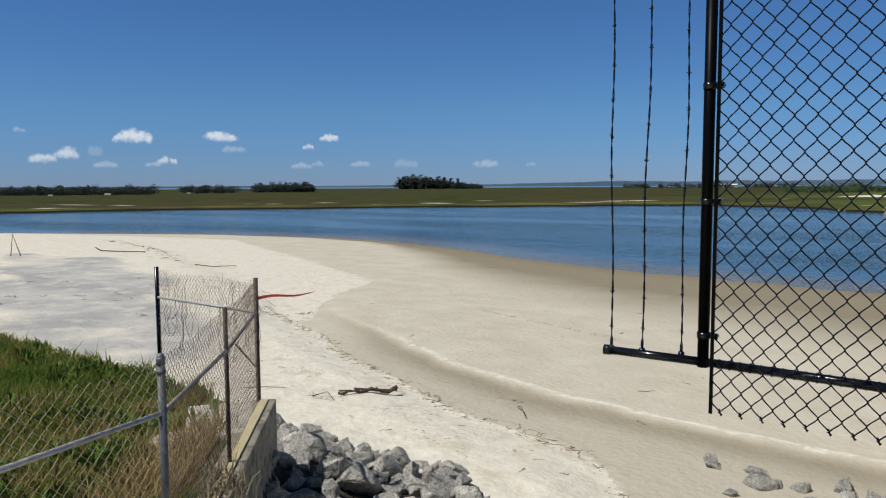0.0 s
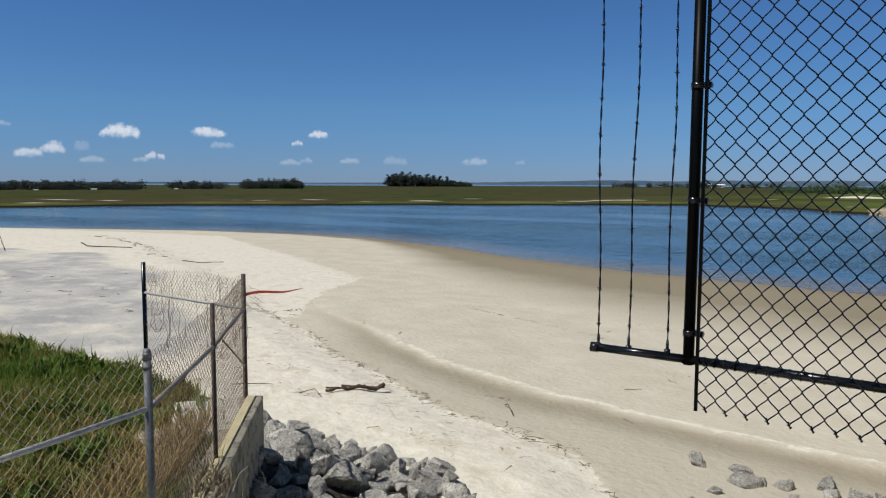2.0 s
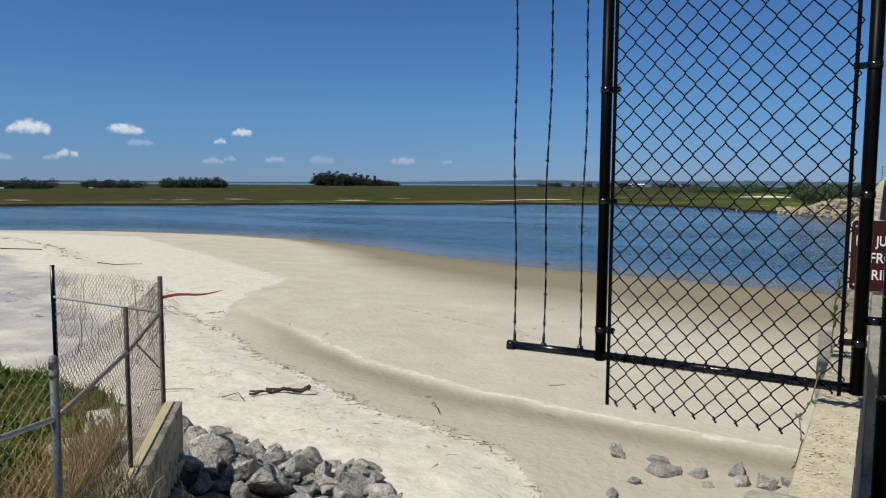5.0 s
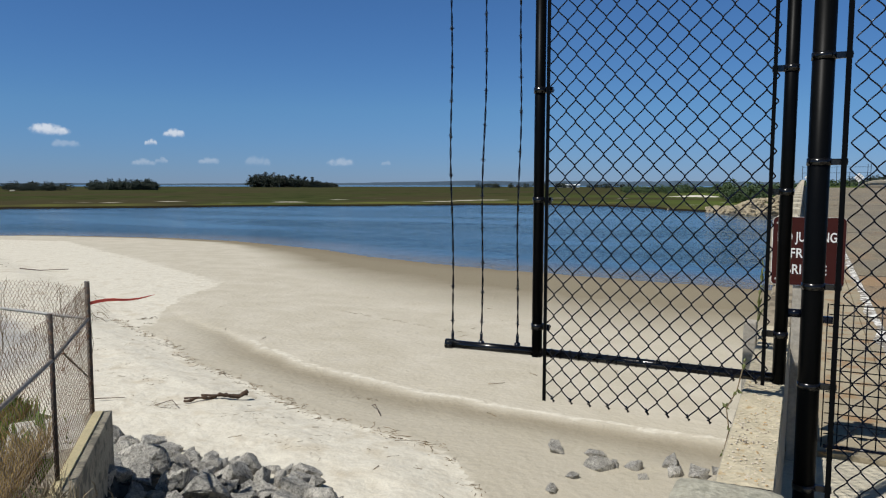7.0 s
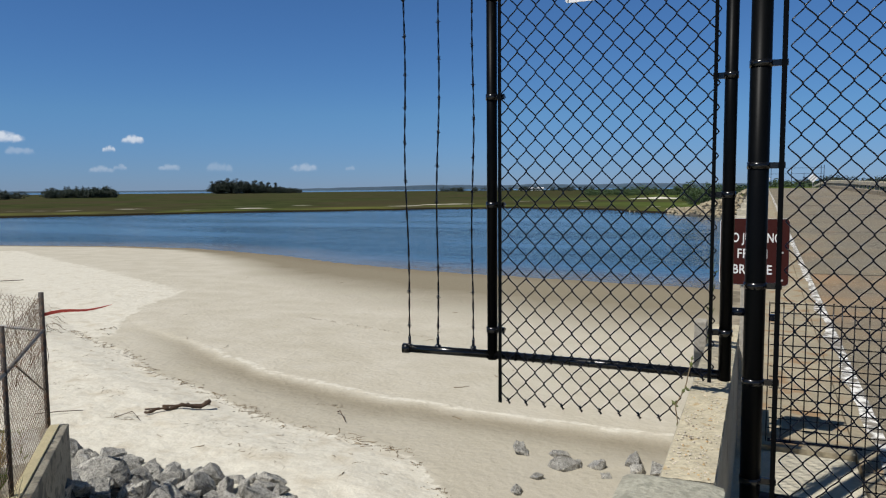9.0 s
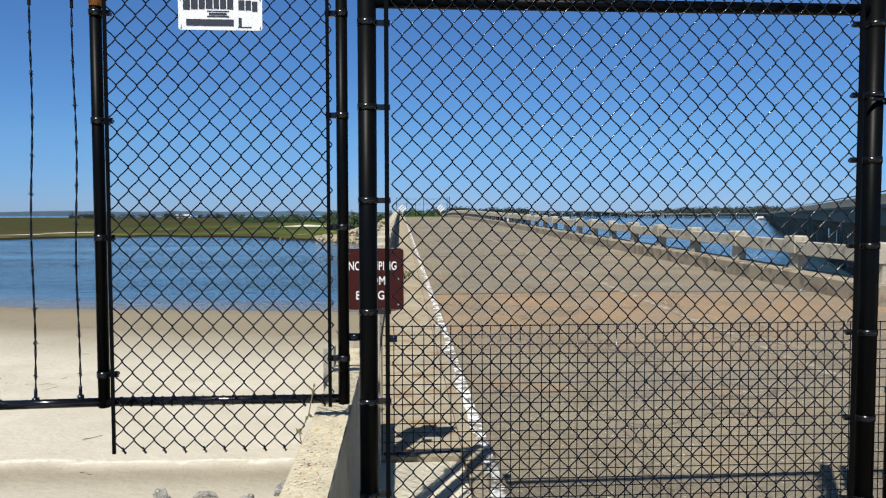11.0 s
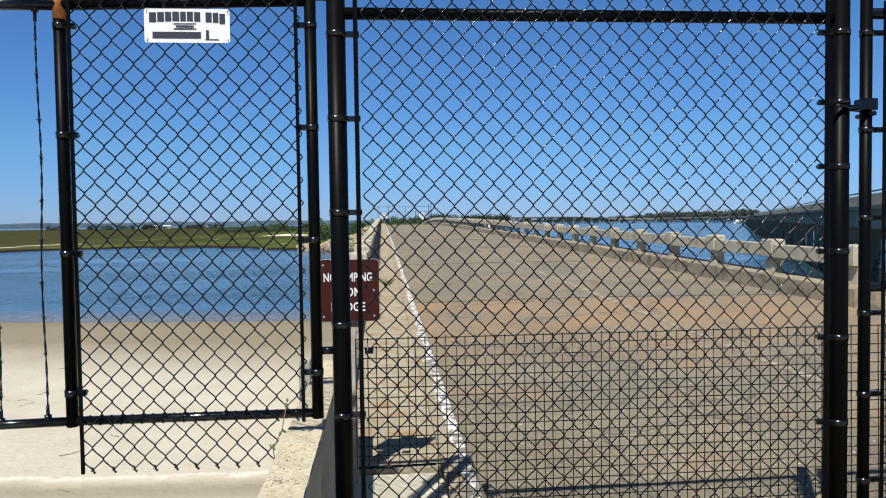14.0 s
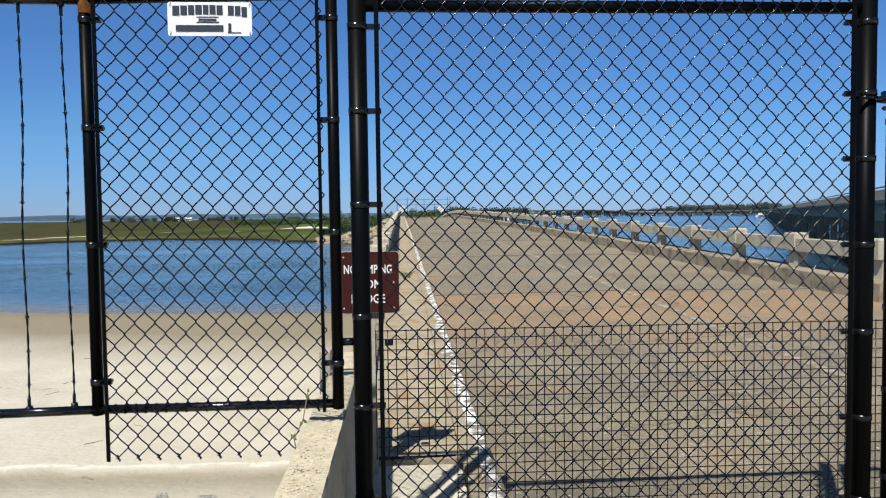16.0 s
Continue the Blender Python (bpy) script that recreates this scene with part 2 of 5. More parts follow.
def fabric(parent, x0, x1, z0, length, w, h, r, n, material, y=0.0):
    """Chain-link fabric in the parent's xz plane: every wire is a piece."""
    meshes = wire_meshes(length, w, h, r, n, material)
    for i in range(int(round((x1 - x0) / (w / 2)))):
        x = x0 + i * w / 2
        shared("wire", meshes[i % 2], parent, Matrix.Translation((x, y, z0)))


def band(parent, x, z, r, tip, material=GLOSS, y=0.0):
    """A tension band round a post with its carriage bolt toward the fabric."""
    bm = tube(bmesh.new(), ((x, y, z - 0.011), (x, y, z + 0.011)), r + 0.0028, 14)
    s = 1 if tip > x else -1
    box(bm, min(x + s * r, tip), max(x + s * r, tip), y - 0.006, y + 0.006, z - 0.010, z + 0.010)
    ob = part("tension_band", bm, material, parent)
    part("bolt", tube(bmesh.new(), ((tip - s * 0.006, y - 0.02, z), (tip - s * 0.006, y + 0.016, z)), 0.007, 6), GLOSS, ob)
    return ob


# ---- ground: one sheet from the beach to the horizon ----
WATER = -2.7
SHORE = ((-300, -160), (-140, -30), (-110, 5), (-75, 28), (-55, 38.7), (-45, 41), (-37, 41), (-28, 38.5), (-23, 36), (-15.5, 33.6), (-11, 33), (-4, 32), (10, 31), (60, 28), (400, 20))
FAR = ((-4000, -900), (-300, -100), (-160, 20), (-132, 50), (-122, 74), (-108, 89), (-95, 107), (-70, 129), (-53, 144), (-35, 142), (-24, 133), (-11.5, 115), (-4, 108), (24, 108))
WRACK = ((-40, 24), (-24, 17.5), (-19, 14.9), (-15.5, 12.75), (-13.1, 11.76), (-10.3, 10.4), (-8.9, 9.86), (-7.1, 9.26), (-5.8, 8.88), (-4.7, 8.57), (-4.1, 8.23), (-3.5, 7.65), (-2.5, 6.6), (0, 4.5), (8, 2))
SCARP = ((-40, 30), (-19, 17.5), (-15.3, 14.6), (-11.15, 12.4), (-8.8, 11.5), (-6.55, 10.9), (-4.9, 10.74), (-3.2, 10.6), (-1.3, 10.55), (8, 10.4))
TONGUE = ((-75, 27), (-46, 33), (-36, 28), (-28, 24.5), (-20, 20.7), (-18, 16.6), (-14, 12.4))


def smooth(a, b, v):
    t = min(1.0, max(0.0, (v - a) / (b - a)))
    return t * t * (3 - 2 * t)


def ground(x, y):
    """Height, and how dry, grey, marshy, stony with painted gap shade, and wet the ground is."""
    wob = noise.noise((x * 0.35, y * 0.35, 0)) * 0.35
    far = y - interp(x, FAR)
    cause = smooth(-13.5, -6, x) * (1 - smooth(13, 22, x)) * smooth(106, 114, y)
    if (far > -3 and x < 24) or y > 160 and x < 24:
        rough = noise.noise((x * 0.12, y * 0.12, 3))
        z = -3.3 + 1.0 * smooth(-2 + rough * 5, 0.6 + rough * 5, far)
        z += 0.30 * smooth(0, 30, far) + 0.06 * rough
        z = z - 3.5 * smooth(1250, 1330, math.hypot(x, y) + 120 * noise.noise((x * 0.002, y * 0.002, 7)))
        marsh = smooth(-4.0, -2.5, far + rough)
        if cause > 0:
            z = max(z, -3.3 + cause * (2.4 + 2.1 * smooth(-5, -1, x)))
        bar_ = smooth(0.38, 0.50, noise.noise(((x + y) * 0.06, (y - x) * 0.13, 11)) + 0.12 * noise.noise((x * 0.4, y * 0.4, 12))) * smooth(9, 14, far) * (1 - smooth(38, 50, far)) * (1 - smooth(-20, -10, x))
        return z, 0.5 * bar_, 0.0, marsh * (1 - bar_), smooth(0.1, 0.4, cause) * (1 - smooth(0.85, 1, cause)), 0.0
    d = interp(x, SHORE) - y
    yw, ys = interp(x, WRACK) + wob * 0.8, interp(x, SCARP) + wob + 0.14 * noise.noise((x * 1.1, y * 0.3, 4)) + 0.06 * noise.noise((x * 3.2, y * 0.8, 5))
    z = WATER - 0.08 * max(0.0, -d) if d < 0 else WATER + 0.58 * smooth(0, 26, d) + 0.1 * smooth(0, 3, d)
    z = max(z, -4.5)
    lee = y - ys
    fade = smooth(-20, -9, x)
    z += 0.05 * fade * smooth(-0.30, 0.05, lee) * (1 - smooth(0.3, 6, lee))
    z -= 0.03 * fade * smooth(-1.8, -0.4, lee) * (1 - smooth(-0.3, 0.0, lee))
    dry = 1 - smooth(-0.05, 0.12, y - yw)
    z += 0.14 * (1 - smooth(-1.2, 0.1, y - yw))
    if x < -12:
        tongue = interp(x, TONGUE) + wob * 0.6
        dry = max(dry, (1 - smooth(-0.3, 0.5, y - tongue)) * smooth(-13.5, -16.5, x) if x < -16.5 or y < tongue else 0.0)
        dry = max(dry, 1 - smooth(-1.4, 2.2, y - tongue)) if x < -17 else dry
    ripple = noise.noise((x * 1.6, y * 1.6, 1)) * 0.02 + noise.noise((x * 5, y * 5, 2)) * 0.012
    if d > 0:
        z += ripple * (0.35 + dry) + dry * 0.055 * min(0.0, noise.noise((x * 3.1, y * 3.1, 6)) + 0.05)
    grey = smooth(0.0, 0.5, 1 - math.hypot(((x + 26) * 0.93 - (y - 12.2) * 0.37) / 14.5, ((x + 26) * 0.37 + (y - 12.2) * 0.93) / 4.4) + noise.noise((x * 0.25, y * 0.35, 9)) * 0.6)
    # the bank that carries the lawn and the road
    edge = interp(x, ((-40, 6), (-13, 4.7), (-6.0, 4.66), (-4.88, 3.5), (-3.88, 2.42), (-2.5, 1.3), (-1.5, 0.9), (-0.9, 1.2), (8, 1.4)))
    reach = interp(x, ((-7, 1.5), (-5.5, 2.6), (-3, 3.0), (-0.9, 2.2), (0, 1.5)))
    bank = 1 - smooth(-0.05, reach, y - edge)
    if x < -2.8:
        bank = 1 - 0.6 * smooth(-0.05, 0.25, y - edge) - 0.4 * smooth(0.2, reach, y - edge)
    top = interp(x, ((-14, -0.8), (-9, -0.72), (-6, -0.68), (-3.9, -0.66), (-1.5, -0.15), (0, -0.06)))
    z = max(z, z + (top - z) * bank)
    lawn = (1 - smooth(-0.1, 0.25, y - edge)) * smooth(-3.2, -3.6, x) if x < -3.2 else 0.0
    wet = (0.34 + 0.36 * smooth(-1.3, -0.15, lee)) * fade * (1 - smooth(-0.25, 0.12, lee)) * smooth(-0.05, 0.12, y - yw)
    wet = max(wet, (1 - smooth(interp(x, ((-45, 0.1), (-22, 1.5), (0, 2.5))), interp(x, ((-60, 1.5), (-35, 4), (-22, 12), (-10, 18), (0, 20))), d + 2 * wob)) if d > -3 else 1.0)
    dry = max(dry, 0.62 * fade * smooth(-0.1, 0.05, lee) * (1 - smooth(0.1, 0.3 + 0.4 * abs(wob), lee)))
    stony_shade = 0.0
    edge2 = interp(x, ((-8.6, 6.0), (-6.2, 4.8), (-4.88, 3.6), (-3.6, 2.3)))
    rip = interp(x, ((-8.6, 6.2), (-7.6, 6.4), (-6.0, 6.4), (-5.3, 6.5), (-4.7, 6.0), (-3.6, 5.0)))
    if -8.4 < x < -3.3 and edge2 < y < rip + 0.3:
        stony_shade = 1 - smooth(rip - 0.3, rip + 0.2, y + wob)
    return z, dry, grey, lawn, stony_shade, wet


def axis(cuts):
    """Grid lines: stretches (start, end, step)."""
    out = []
    for a, b, s in cuts:
        out += list(np.linspace(a, b, max(1, int(round((b - a) / s))), endpoint=False))
    return out + [cuts[-1][1]]


XS = axis(((-4200, -1500, 450), (-1500, -300, 60), (-300, -140, 10), (-140, -50, 1.8), (-50, -24, 0.6), (-24, -17, 0.22), (-17, 1.0, 0.12), (1, 24, 1.2), (24, 140, 8), (140, 600, 60), (600, 4200, 600)))
YS = axis(((-400, -60, 40), (-60, -4, 4), (-4, 3, 0.5), (3, 16.5, 0.12), (16.5, 24, 0.3), (24, 44, 0.5), (44, 100, 3), (100, 160, 1.5), (160, 400, 12), (400, 1400, 50), (1400, 4800, 420)))
verts, attrs = [], []
for y in YS:
    for x in XS:
        z, *a = ground(x, y)
        verts.append((x, y, z))
        attrs.append(a)
nx = len(XS)
faces = [(j * nx + i, j * nx + i + 1, (j + 1) * nx + i + 1, (j + 1) * nx + i) for j in range(len(YS) - 1) for i in range(nx - 1)]
me = bpy.data.meshes.new("ground")
me.from_pydata(verts, [], faces)
for k, key in enumerate(("dry", "grey", "marsh", "stony_shade", "wet")):
    me.attributes.new(key, "FLOAT", "POINT").data.foreach_set("value", [a[k] for a in attrs])
me.shade_smooth()


def ground_material():
    m = bpy.data.materials.new("sand_and_marsh")
    m.use_nodes = True
    n, l = m.node_tree.nodes, m.node_tree.links
    b = n["Principled BSDF"]
    geo = n.new("ShaderNodeNewGeometry")

    def tex(scale, detail=6):
        t = n.new("ShaderNodeTexNoise")
        t.inputs["Scale"].default_value, t.inputs["Detail"].default_value = scale, detail
        l.new(geo.outputs["Position"], t.inputs["Vector"])
        return t.outputs["Fac"]

    def mask(key, amount, t, lo=0.2, hi=0.8):
        at = n.new("ShaderNodeAttribute"); at.attribute_name = key
        ad = n.new("ShaderNodeMath"); ad.operation = "MULTIPLY_ADD"
        l.new(t, ad.inputs[0]); ad.inputs[1].default_value = amount; l.new(at.outputs["Fac"], ad.inputs[2])
        r = n.new("ShaderNodeMapRange")
        r.inputs["From Min"].default_value, r.inputs["From Max"].default_value = lo + amount * 0.5, hi + amount * 0.5
        l.new(ad.outputs[0], r.inputs["Value"])
        return r.outputs[0]

    def blend(f, a, c):
        x = n.new("ShaderNodeMix"); x.data_type = "RGBA"
        l.new(f, x.inputs["Factor"])
        for k, v in (("A", a), ("B", c)):
            if isinstance(v, tuple):
                x.inputs[k].default_value = (*v, 1)
            else:
                l.new(v, x.inputs[k])
        return x.outputs["Result"]

    def span(t, lo, hi):
        r = n.new("ShaderNodeMapRange")
        r.inputs["From Min"].default_value, r.inputs["From Max"].default_value = lo, hi
        l.new(t, r.inputs["Value"])
        return r.outputs[0]
    broad, mid, fine, grain = tex(0.15), tex(0.9), tex(6), tex(60)
    damp = blend(span(mid, 0.35, 0.7), (0.510, 0.468, 0.374), (0.582, 0.540, 0.447))
    sep = n.new("ShaderNodeSeparateXYZ"); l.new(geo.outputs["Position"], sep.inputs[0])
    wet = blend(mask("wet", 0.3, mid), damp, (0.262, 0.228, 0.163))
    wet = blend(span(sep.outputs["Z"], WATER - 0.02, WATER + 0.10), (0.235, 0.195, 0.135), wet)
    dry = blend(span(fine, 0.35, 0.75), (0.632, 0.592, 0.495), (0.718, 0.684, 0.583))
    dry = blend(span(tex(2.2, 9), 0.54, 0.72), dry, (0.565, 0.510, 0.405))
    col = blend(mask("dry", 0.9, tex(4.5, 7), 0.42, 0.56), wet, dry)
    silt = blend(span(tex(0.45, 9), 0.38, 0.60), (0.355, 0.352, 0.342), (0.475, 0.463, 0.43))
    silt = blend(span(tex(1.1, 9), 0.50, 0.74), silt, (0.62, 0.585, 0.51))
    col = blend(mask("grey", 0.9, tex(0.8, 9)), col, silt)
    patch, sweep_ = tex(0.02, 4), tex(0.006, 3)
    grass = blend(span(broad, 0.38, 0.62), (0.036, 0.046, 0.018), (0.060, 0.069, 0.027))
    grass = blend(span(patch, 0.46, 0.54), grass, (0.060, 0.054, 0.029))
    both = n.new("ShaderNodeMath"); both.operation = "MULTIPLY"
    l.new(span(sweep_, 0.42, 0.52), both.inputs[0]); l.new(span(sep.outputs["X"], -85, -30), both.inputs[1])
    grass = blend(both.outputs[0], grass, (0.098, 0.130, 0.034))
    verge = n.new("ShaderNodeMath"); verge.operation = "MULTIPLY"
    l.new(span(sep.outputs["Z"], WATER + 0.56, WATER + 0.44), verge.inputs[0]); l.new(span(tex(0.05, 5), 0.42, 0.60), verge.inputs[1])
    grass = blend(verge.outputs[0], grass, (0.118, 0.128, 0.036))
    mud = blend(span(sep.outputs["Z"], WATER + 0.20, WATER + 0.34), (0.022, 0.018, 0.012), grass)
    col = blend(mask("marsh", 0.2, mid), col, mud)
    # stony ground painted near black, for the shade in gaps between the rocks
    col = blend(mask("stony_shade", 0.2, mid), col, blend(span(fine, 0.4, 0.6), (0.045, 0.04, 0.035), (0.13, 0.12, 0.10)))
    g = n.new("ShaderNodeVectorMath"); g.operation = "SCALE"
    l.new(col, g.inputs[0]); l.new(span(grain, -1.6, 1.9), g.inputs["Scale"])
    mul = n.new("ShaderNodeVectorMath"); mul.operation = "SCALE"
    l.new(g.outputs[0], mul.inputs[0]); mul.inputs["Scale"].default_value = 1.6
    l.new(mul.outputs[0], b.inputs["Base Color"])
    b.inputs["Roughness"].default_value = 0.95
    b.inputs["Specular IOR Level"].default_value = 0.0
    bp = n.new("ShaderNodeBump")
    bp.inputs["Strength"].default_value, bp.inputs["Distance"].default_value = 0.70, 0.035
    hum = n.new("ShaderNodeMath"); hum.operation = "MULTIPLY_ADD"
    l.new(tex(2.6, 3), hum.inputs[0]); hum.inputs[1].default_value = 1.3; l.new(tex(9, 4), hum.inputs[2])
    l.new(hum.outputs[0], bp.inputs["Height"]); l.new(bp.outputs[0], b.inputs["Normal"])
    return m


me.materials.append(ground_material())
tagged(new("ground", me), "pale sand beach running into tidal flats and green marsh", "ground", kind="structure")

# pale sand bar on the marsh beside the causeway
vs = [(-28.0, 222.0, 0.30)]
for k in range(28):
    a = 2 * math.pi * k / 28
    q = 1 + 0.25 * noise.noise((math.cos(a) * 1.5, math.sin(a) * 1.5, 31))
    vs.append((-28 + 10.5 * q * math.cos(a), 222 + 4.2 * q * math.sin(a), -0.35))
vs = [(x, y, z + ground(x, y)[0] + 0.25) for x, y, z in vs]
spit_me = bpy.data.meshes.new("sand_bar")
spit_me.from_pydata(vs, [], [(0, k + 1, (k + 1) % 28 + 1) for k in range(28)])
spit_me.shade_smooth()
spit_me.materials.append(mat("bar_sand", (0.62, 0.58, 0.48), 0.95, var=0.12, scale=0.4, fine=4, bump=0.2))
tagged(new("sand_bar", spit_me), "pale sand bar showing through the green marsh", "sand", kind="structure")

# water
WX = axis(((-4600, -100, 500), (-100, -60, 5), (-60, 24, 1.2), (24, 200, 20), (200, 4600, 500)))
WY = axis(((-4600, -100, 500), (-100, 20, 10), (20, 60, 0.7), (60, 200, 10), (200, 4600, 500)))
wv = [(x, y, 0.0) for y in WY for x in WX]
wf = [(j * len(WX) + i, j * len(WX) + i + 1, (j + 1) * len(WX) + i + 1, (j + 1) * len(WX) + i) for j in range(len(WY) - 1) for i in range(len(WX) - 1)]
water_me = bpy.data.meshes.new("water")
water_me.from_pydata(wv, [], wf)
water_me.attributes.new("shallow", "FLOAT", "POINT").data.foreach_set("value", [1 - smooth(0.0, 6.5, y - interp(x, SHORE) + noise.noise((x * 0.3, y * 0.3, 0))) for x, y, _ in wv])
WATERMAT = bpy.data.materials.new("tidal_water")
WATERMAT.use_nodes = True
n, l = WATERMAT.node_tree.nodes, WATERMAT.node_tree.links
b = n["Principled BSDF"]
depth = n.new("ShaderNodeAttribute"); depth.attribute_name = "shallow"
silt = n.new("ShaderNodeMix"); silt.data_type = "RGBA"
silt.inputs["A"].default_value, silt.inputs["B"].default_value = (0.023, 0.054, 0.075, 1), (0.165, 0.142, 0.105, 1)
l.new(depth.outputs["Fac"], silt.inputs["Factor"]); l.new(silt.outputs["Result"], b.inputs["Base Color"])
b.inputs["Roughness"].default_value, b.inputs["IOR"].default_value = 0.12, 1.33
geo = n.new("ShaderNodeNewGeometry")
w1, w2 = n.new("ShaderNodeTexNoise"), n.new("ShaderNodeTexNoise")
w1.inputs["Scale"].default_value, w2.inputs["Scale"].default_value = 2.2, 0.22
w1.inputs["Detail"].default_value = w2.inputs["Detail"].default_value = 4
l.new(geo.outputs["Position"], w1.inputs["Vector"]); l.new(geo.outputs["Position"], w2.inputs["Vector"])
wa = n.new("ShaderNodeMath"); wa.operation = "MULTIPLY_ADD"
l.new(w2.outputs["Fac"], wa.inputs[0]); wa.inputs[1].default_value = 2.0; l.new(w1.outputs["Fac"], wa.inputs[2])
stretch = n.new("ShaderNodeMapping"); stretch.inputs["Scale"].default_value = (0.02, 0.09, 1)
stretch.inputs["Rotation"].default_value = (0, 0, radians(35))
l.new(geo.outputs["Position"], stretch.inputs["Vector"])
w3 = n.new("ShaderNodeTexNoise"); w3.inputs["Scale"].default_value, w3.inputs["Detail"].default_value = 1.0, 5
l.new(stretch.outputs[0], w3.inputs["Vector"])
calm = n.new("ShaderNodeMapRange")
calm.inputs["From Min"].default_value, calm.inputs["From Max"].default_value = 0.40, 0.62
calm.inputs["To Min"].default_value, calm.inputs["To Max"].default_value = 0.18, 1.5
l.new(w3.outputs["Fac"], calm.inputs["Value"])
bp = n.new("ShaderNodeBump"); bp.inputs["Distance"].default_value = 0.12
l.new(calm.outputs[0], bp.inputs["Strength"])
l.new(wa.outputs[0], bp.inputs["Height"]); l.new(bp.outputs[0], b.inputs["Normal"])
water_me.materials.append(WATERMAT)
water = new("water", water_me)
water.location = (0, 0, WATER)
tagged(water, "blue rippled water of a tidal river", "water", kind="structure")


# ---- the old bridge ----
def road_z(y):
    s = max(0.0, y - 3.0)
    return 0.0172 * s - 0.0172 / 348 * s * s - 0.0007 * max(0.0, y - 92.0) ** 2


def strip(bm, profile, ys, lift):
    """A body swept along the bridge: profile of (x, z) points, closed."""
    rings = [[bm.verts.new((x, y, z + lift(y))) for x, z in profile] for y in ys]
    k = len(profile)
    for a, b in zip(rings, rings[1:]):
        for i in range(k):
            bm.faces.new((a[i], a[(i + 1) % k], b[(i + 1) % k], b[i]))
    bm.faces.new(rings[0][::-1])
    bm.faces.new(rings[-1])
    bmesh.ops.recalc_face_normals(bm, faces=bm.faces)
    return bm


BRIDGE_Y = [-8, 1.0, 3.0] + [3 + 4 * i for i in range(1, 46)]
road = part("road", strip(bmesh.new(), ((0.40, -0.5), (7.02, -0.5), (7.02, 0), (3.7, 0.03), (0.40, 0)), BRIDGE_Y, road_z), ROAD)
tagged(road, "worn tan concrete deck of an old bridge", "road", kind="structure")
walkway = part("sidewalk", strip(bmesh.new(), ((-0.30, -0.5), (0.22, -0.5), (0.22, 0.23), (-0.30, 0.23)), [3.98] + [3 + 4 * i for i in range(1, 46)], road_z), WALK)
tagged(walkway, "narrow concrete sidewalk along the bridge", "sidewalk", kind="structure")
apron = part("sidewalk_apron", block(-0.30, 0.22, 2.4, 3.972, -0.4, 0.226, 0.010), mat("ribbed_concrete", (0.60, 0.55, 0.425), 0.9, var=0.2, scale=8, fine=45, bump=0.9, dist=0.01))
tagged(apron, "lower concrete slab in front of the sidewalk", "sidewalk", kind="structure")
kerb = part("kerb", strip(bmesh.new(), ((0.225, -0.5), (0.397, -0.5), (0.42, 0.0), (0.40, 0.20), (0.37, 0.235), (0.225, 0.235)), BRIDGE_Y[1:], road_z), WALK)
tagged(kerb, "grey concrete kerb with worn white paint", "kerb", kind="structure")
bm, y = bmesh.new(), 2.6
rows = []
while y < 123:
    inner, outer = 0.302 + 0.050 * noise.noise((0, y * 1.6, 2)) + 0.028 * noise.noise((0, y * 4, 3)), 0.406 + 0.004 * noise.noise((0, y * 5, 4))
    z = road_z(y)
    rows.append([bm.verts.new(q) for q in ((inner, y, z + 0.238), (0.372, y, z + 0.239), (outer, y, z + 0.170), (outer - 0.002, y, z + 0.162), (0.37, y, z + 0.222), (inner, y, z + 0.225))])
    y += 0.06 if y < 14 else 0.5 if y < 30 else 4
for a, b2 in zip(rows, rows[1:]):
    for i in range(6):
        bm.faces.new((a[i], a[(i + 1) % 6], b2[(i + 1) % 6], b2[i]))
bmesh.ops.recalc_face_normals(bm, faces=bm.faces)
part("painted_edge", bm, WHITE, kerb, "worn white kerb paint")
JOINT = mat("joint_seal", (0.05, 0.045, 0.04), 0.95, var=0.3)
for y in (12.35, 20.9, 29.4, 37.9, 46.4, 54.9):
    jt = part("deck_joint", strip(bmesh.new(), ((0.45, 0.0), (3.7, 0.031), (7.0, 0.0), (7.0, 0.005), (3.7, 0.036), (0.45, 0.005)), [y, y + 0.035], road_z), JOINT)
    tagged(jt, "dark sealed joint across the deck", "road joint", kind="structure")
# lane line and joints
line = part("road_line", strip(bmesh.new(), ((3.62, 0.030), (3.74, 0.030), (3.74, 0.036), (3.62, 0.036)), [6.0, 7, 9, 11, 15, 19, 23, 31], road_z), mat("faded_line", (0.34, 0.30, 0.23), 0.9, var=0.2, scale=3, stain=(0.215, 0.176, 0.117), stain_at=0.44))
tagged(line, "faded pale centre line on the deck", "road marking", kind="structure")


def ledge(name, x0, x1, y0, label):
    ys = [y0] + [y for y in BRIDGE_Y if y > y0 + 0.5]
    ob = part(name, strip(bmesh.new(), ((x0, -0.9), (x1, -0.9), (x1, 0.275), (x1 - 0.03, 0.305), (x0 + 0.03, 0.305), (x0, 0.275)), ys, road_z), LEDGE)
    return tagged(ob, label, "kerb", kind="structure")


ledge("ledge_right", 7.0, 7.55, 10.6, "stained concrete kerb ledge under the bridge railing")
ledge("ledge_left", -0.52, -0.29, 6.2, "stained concrete ledge under the bridge railing")


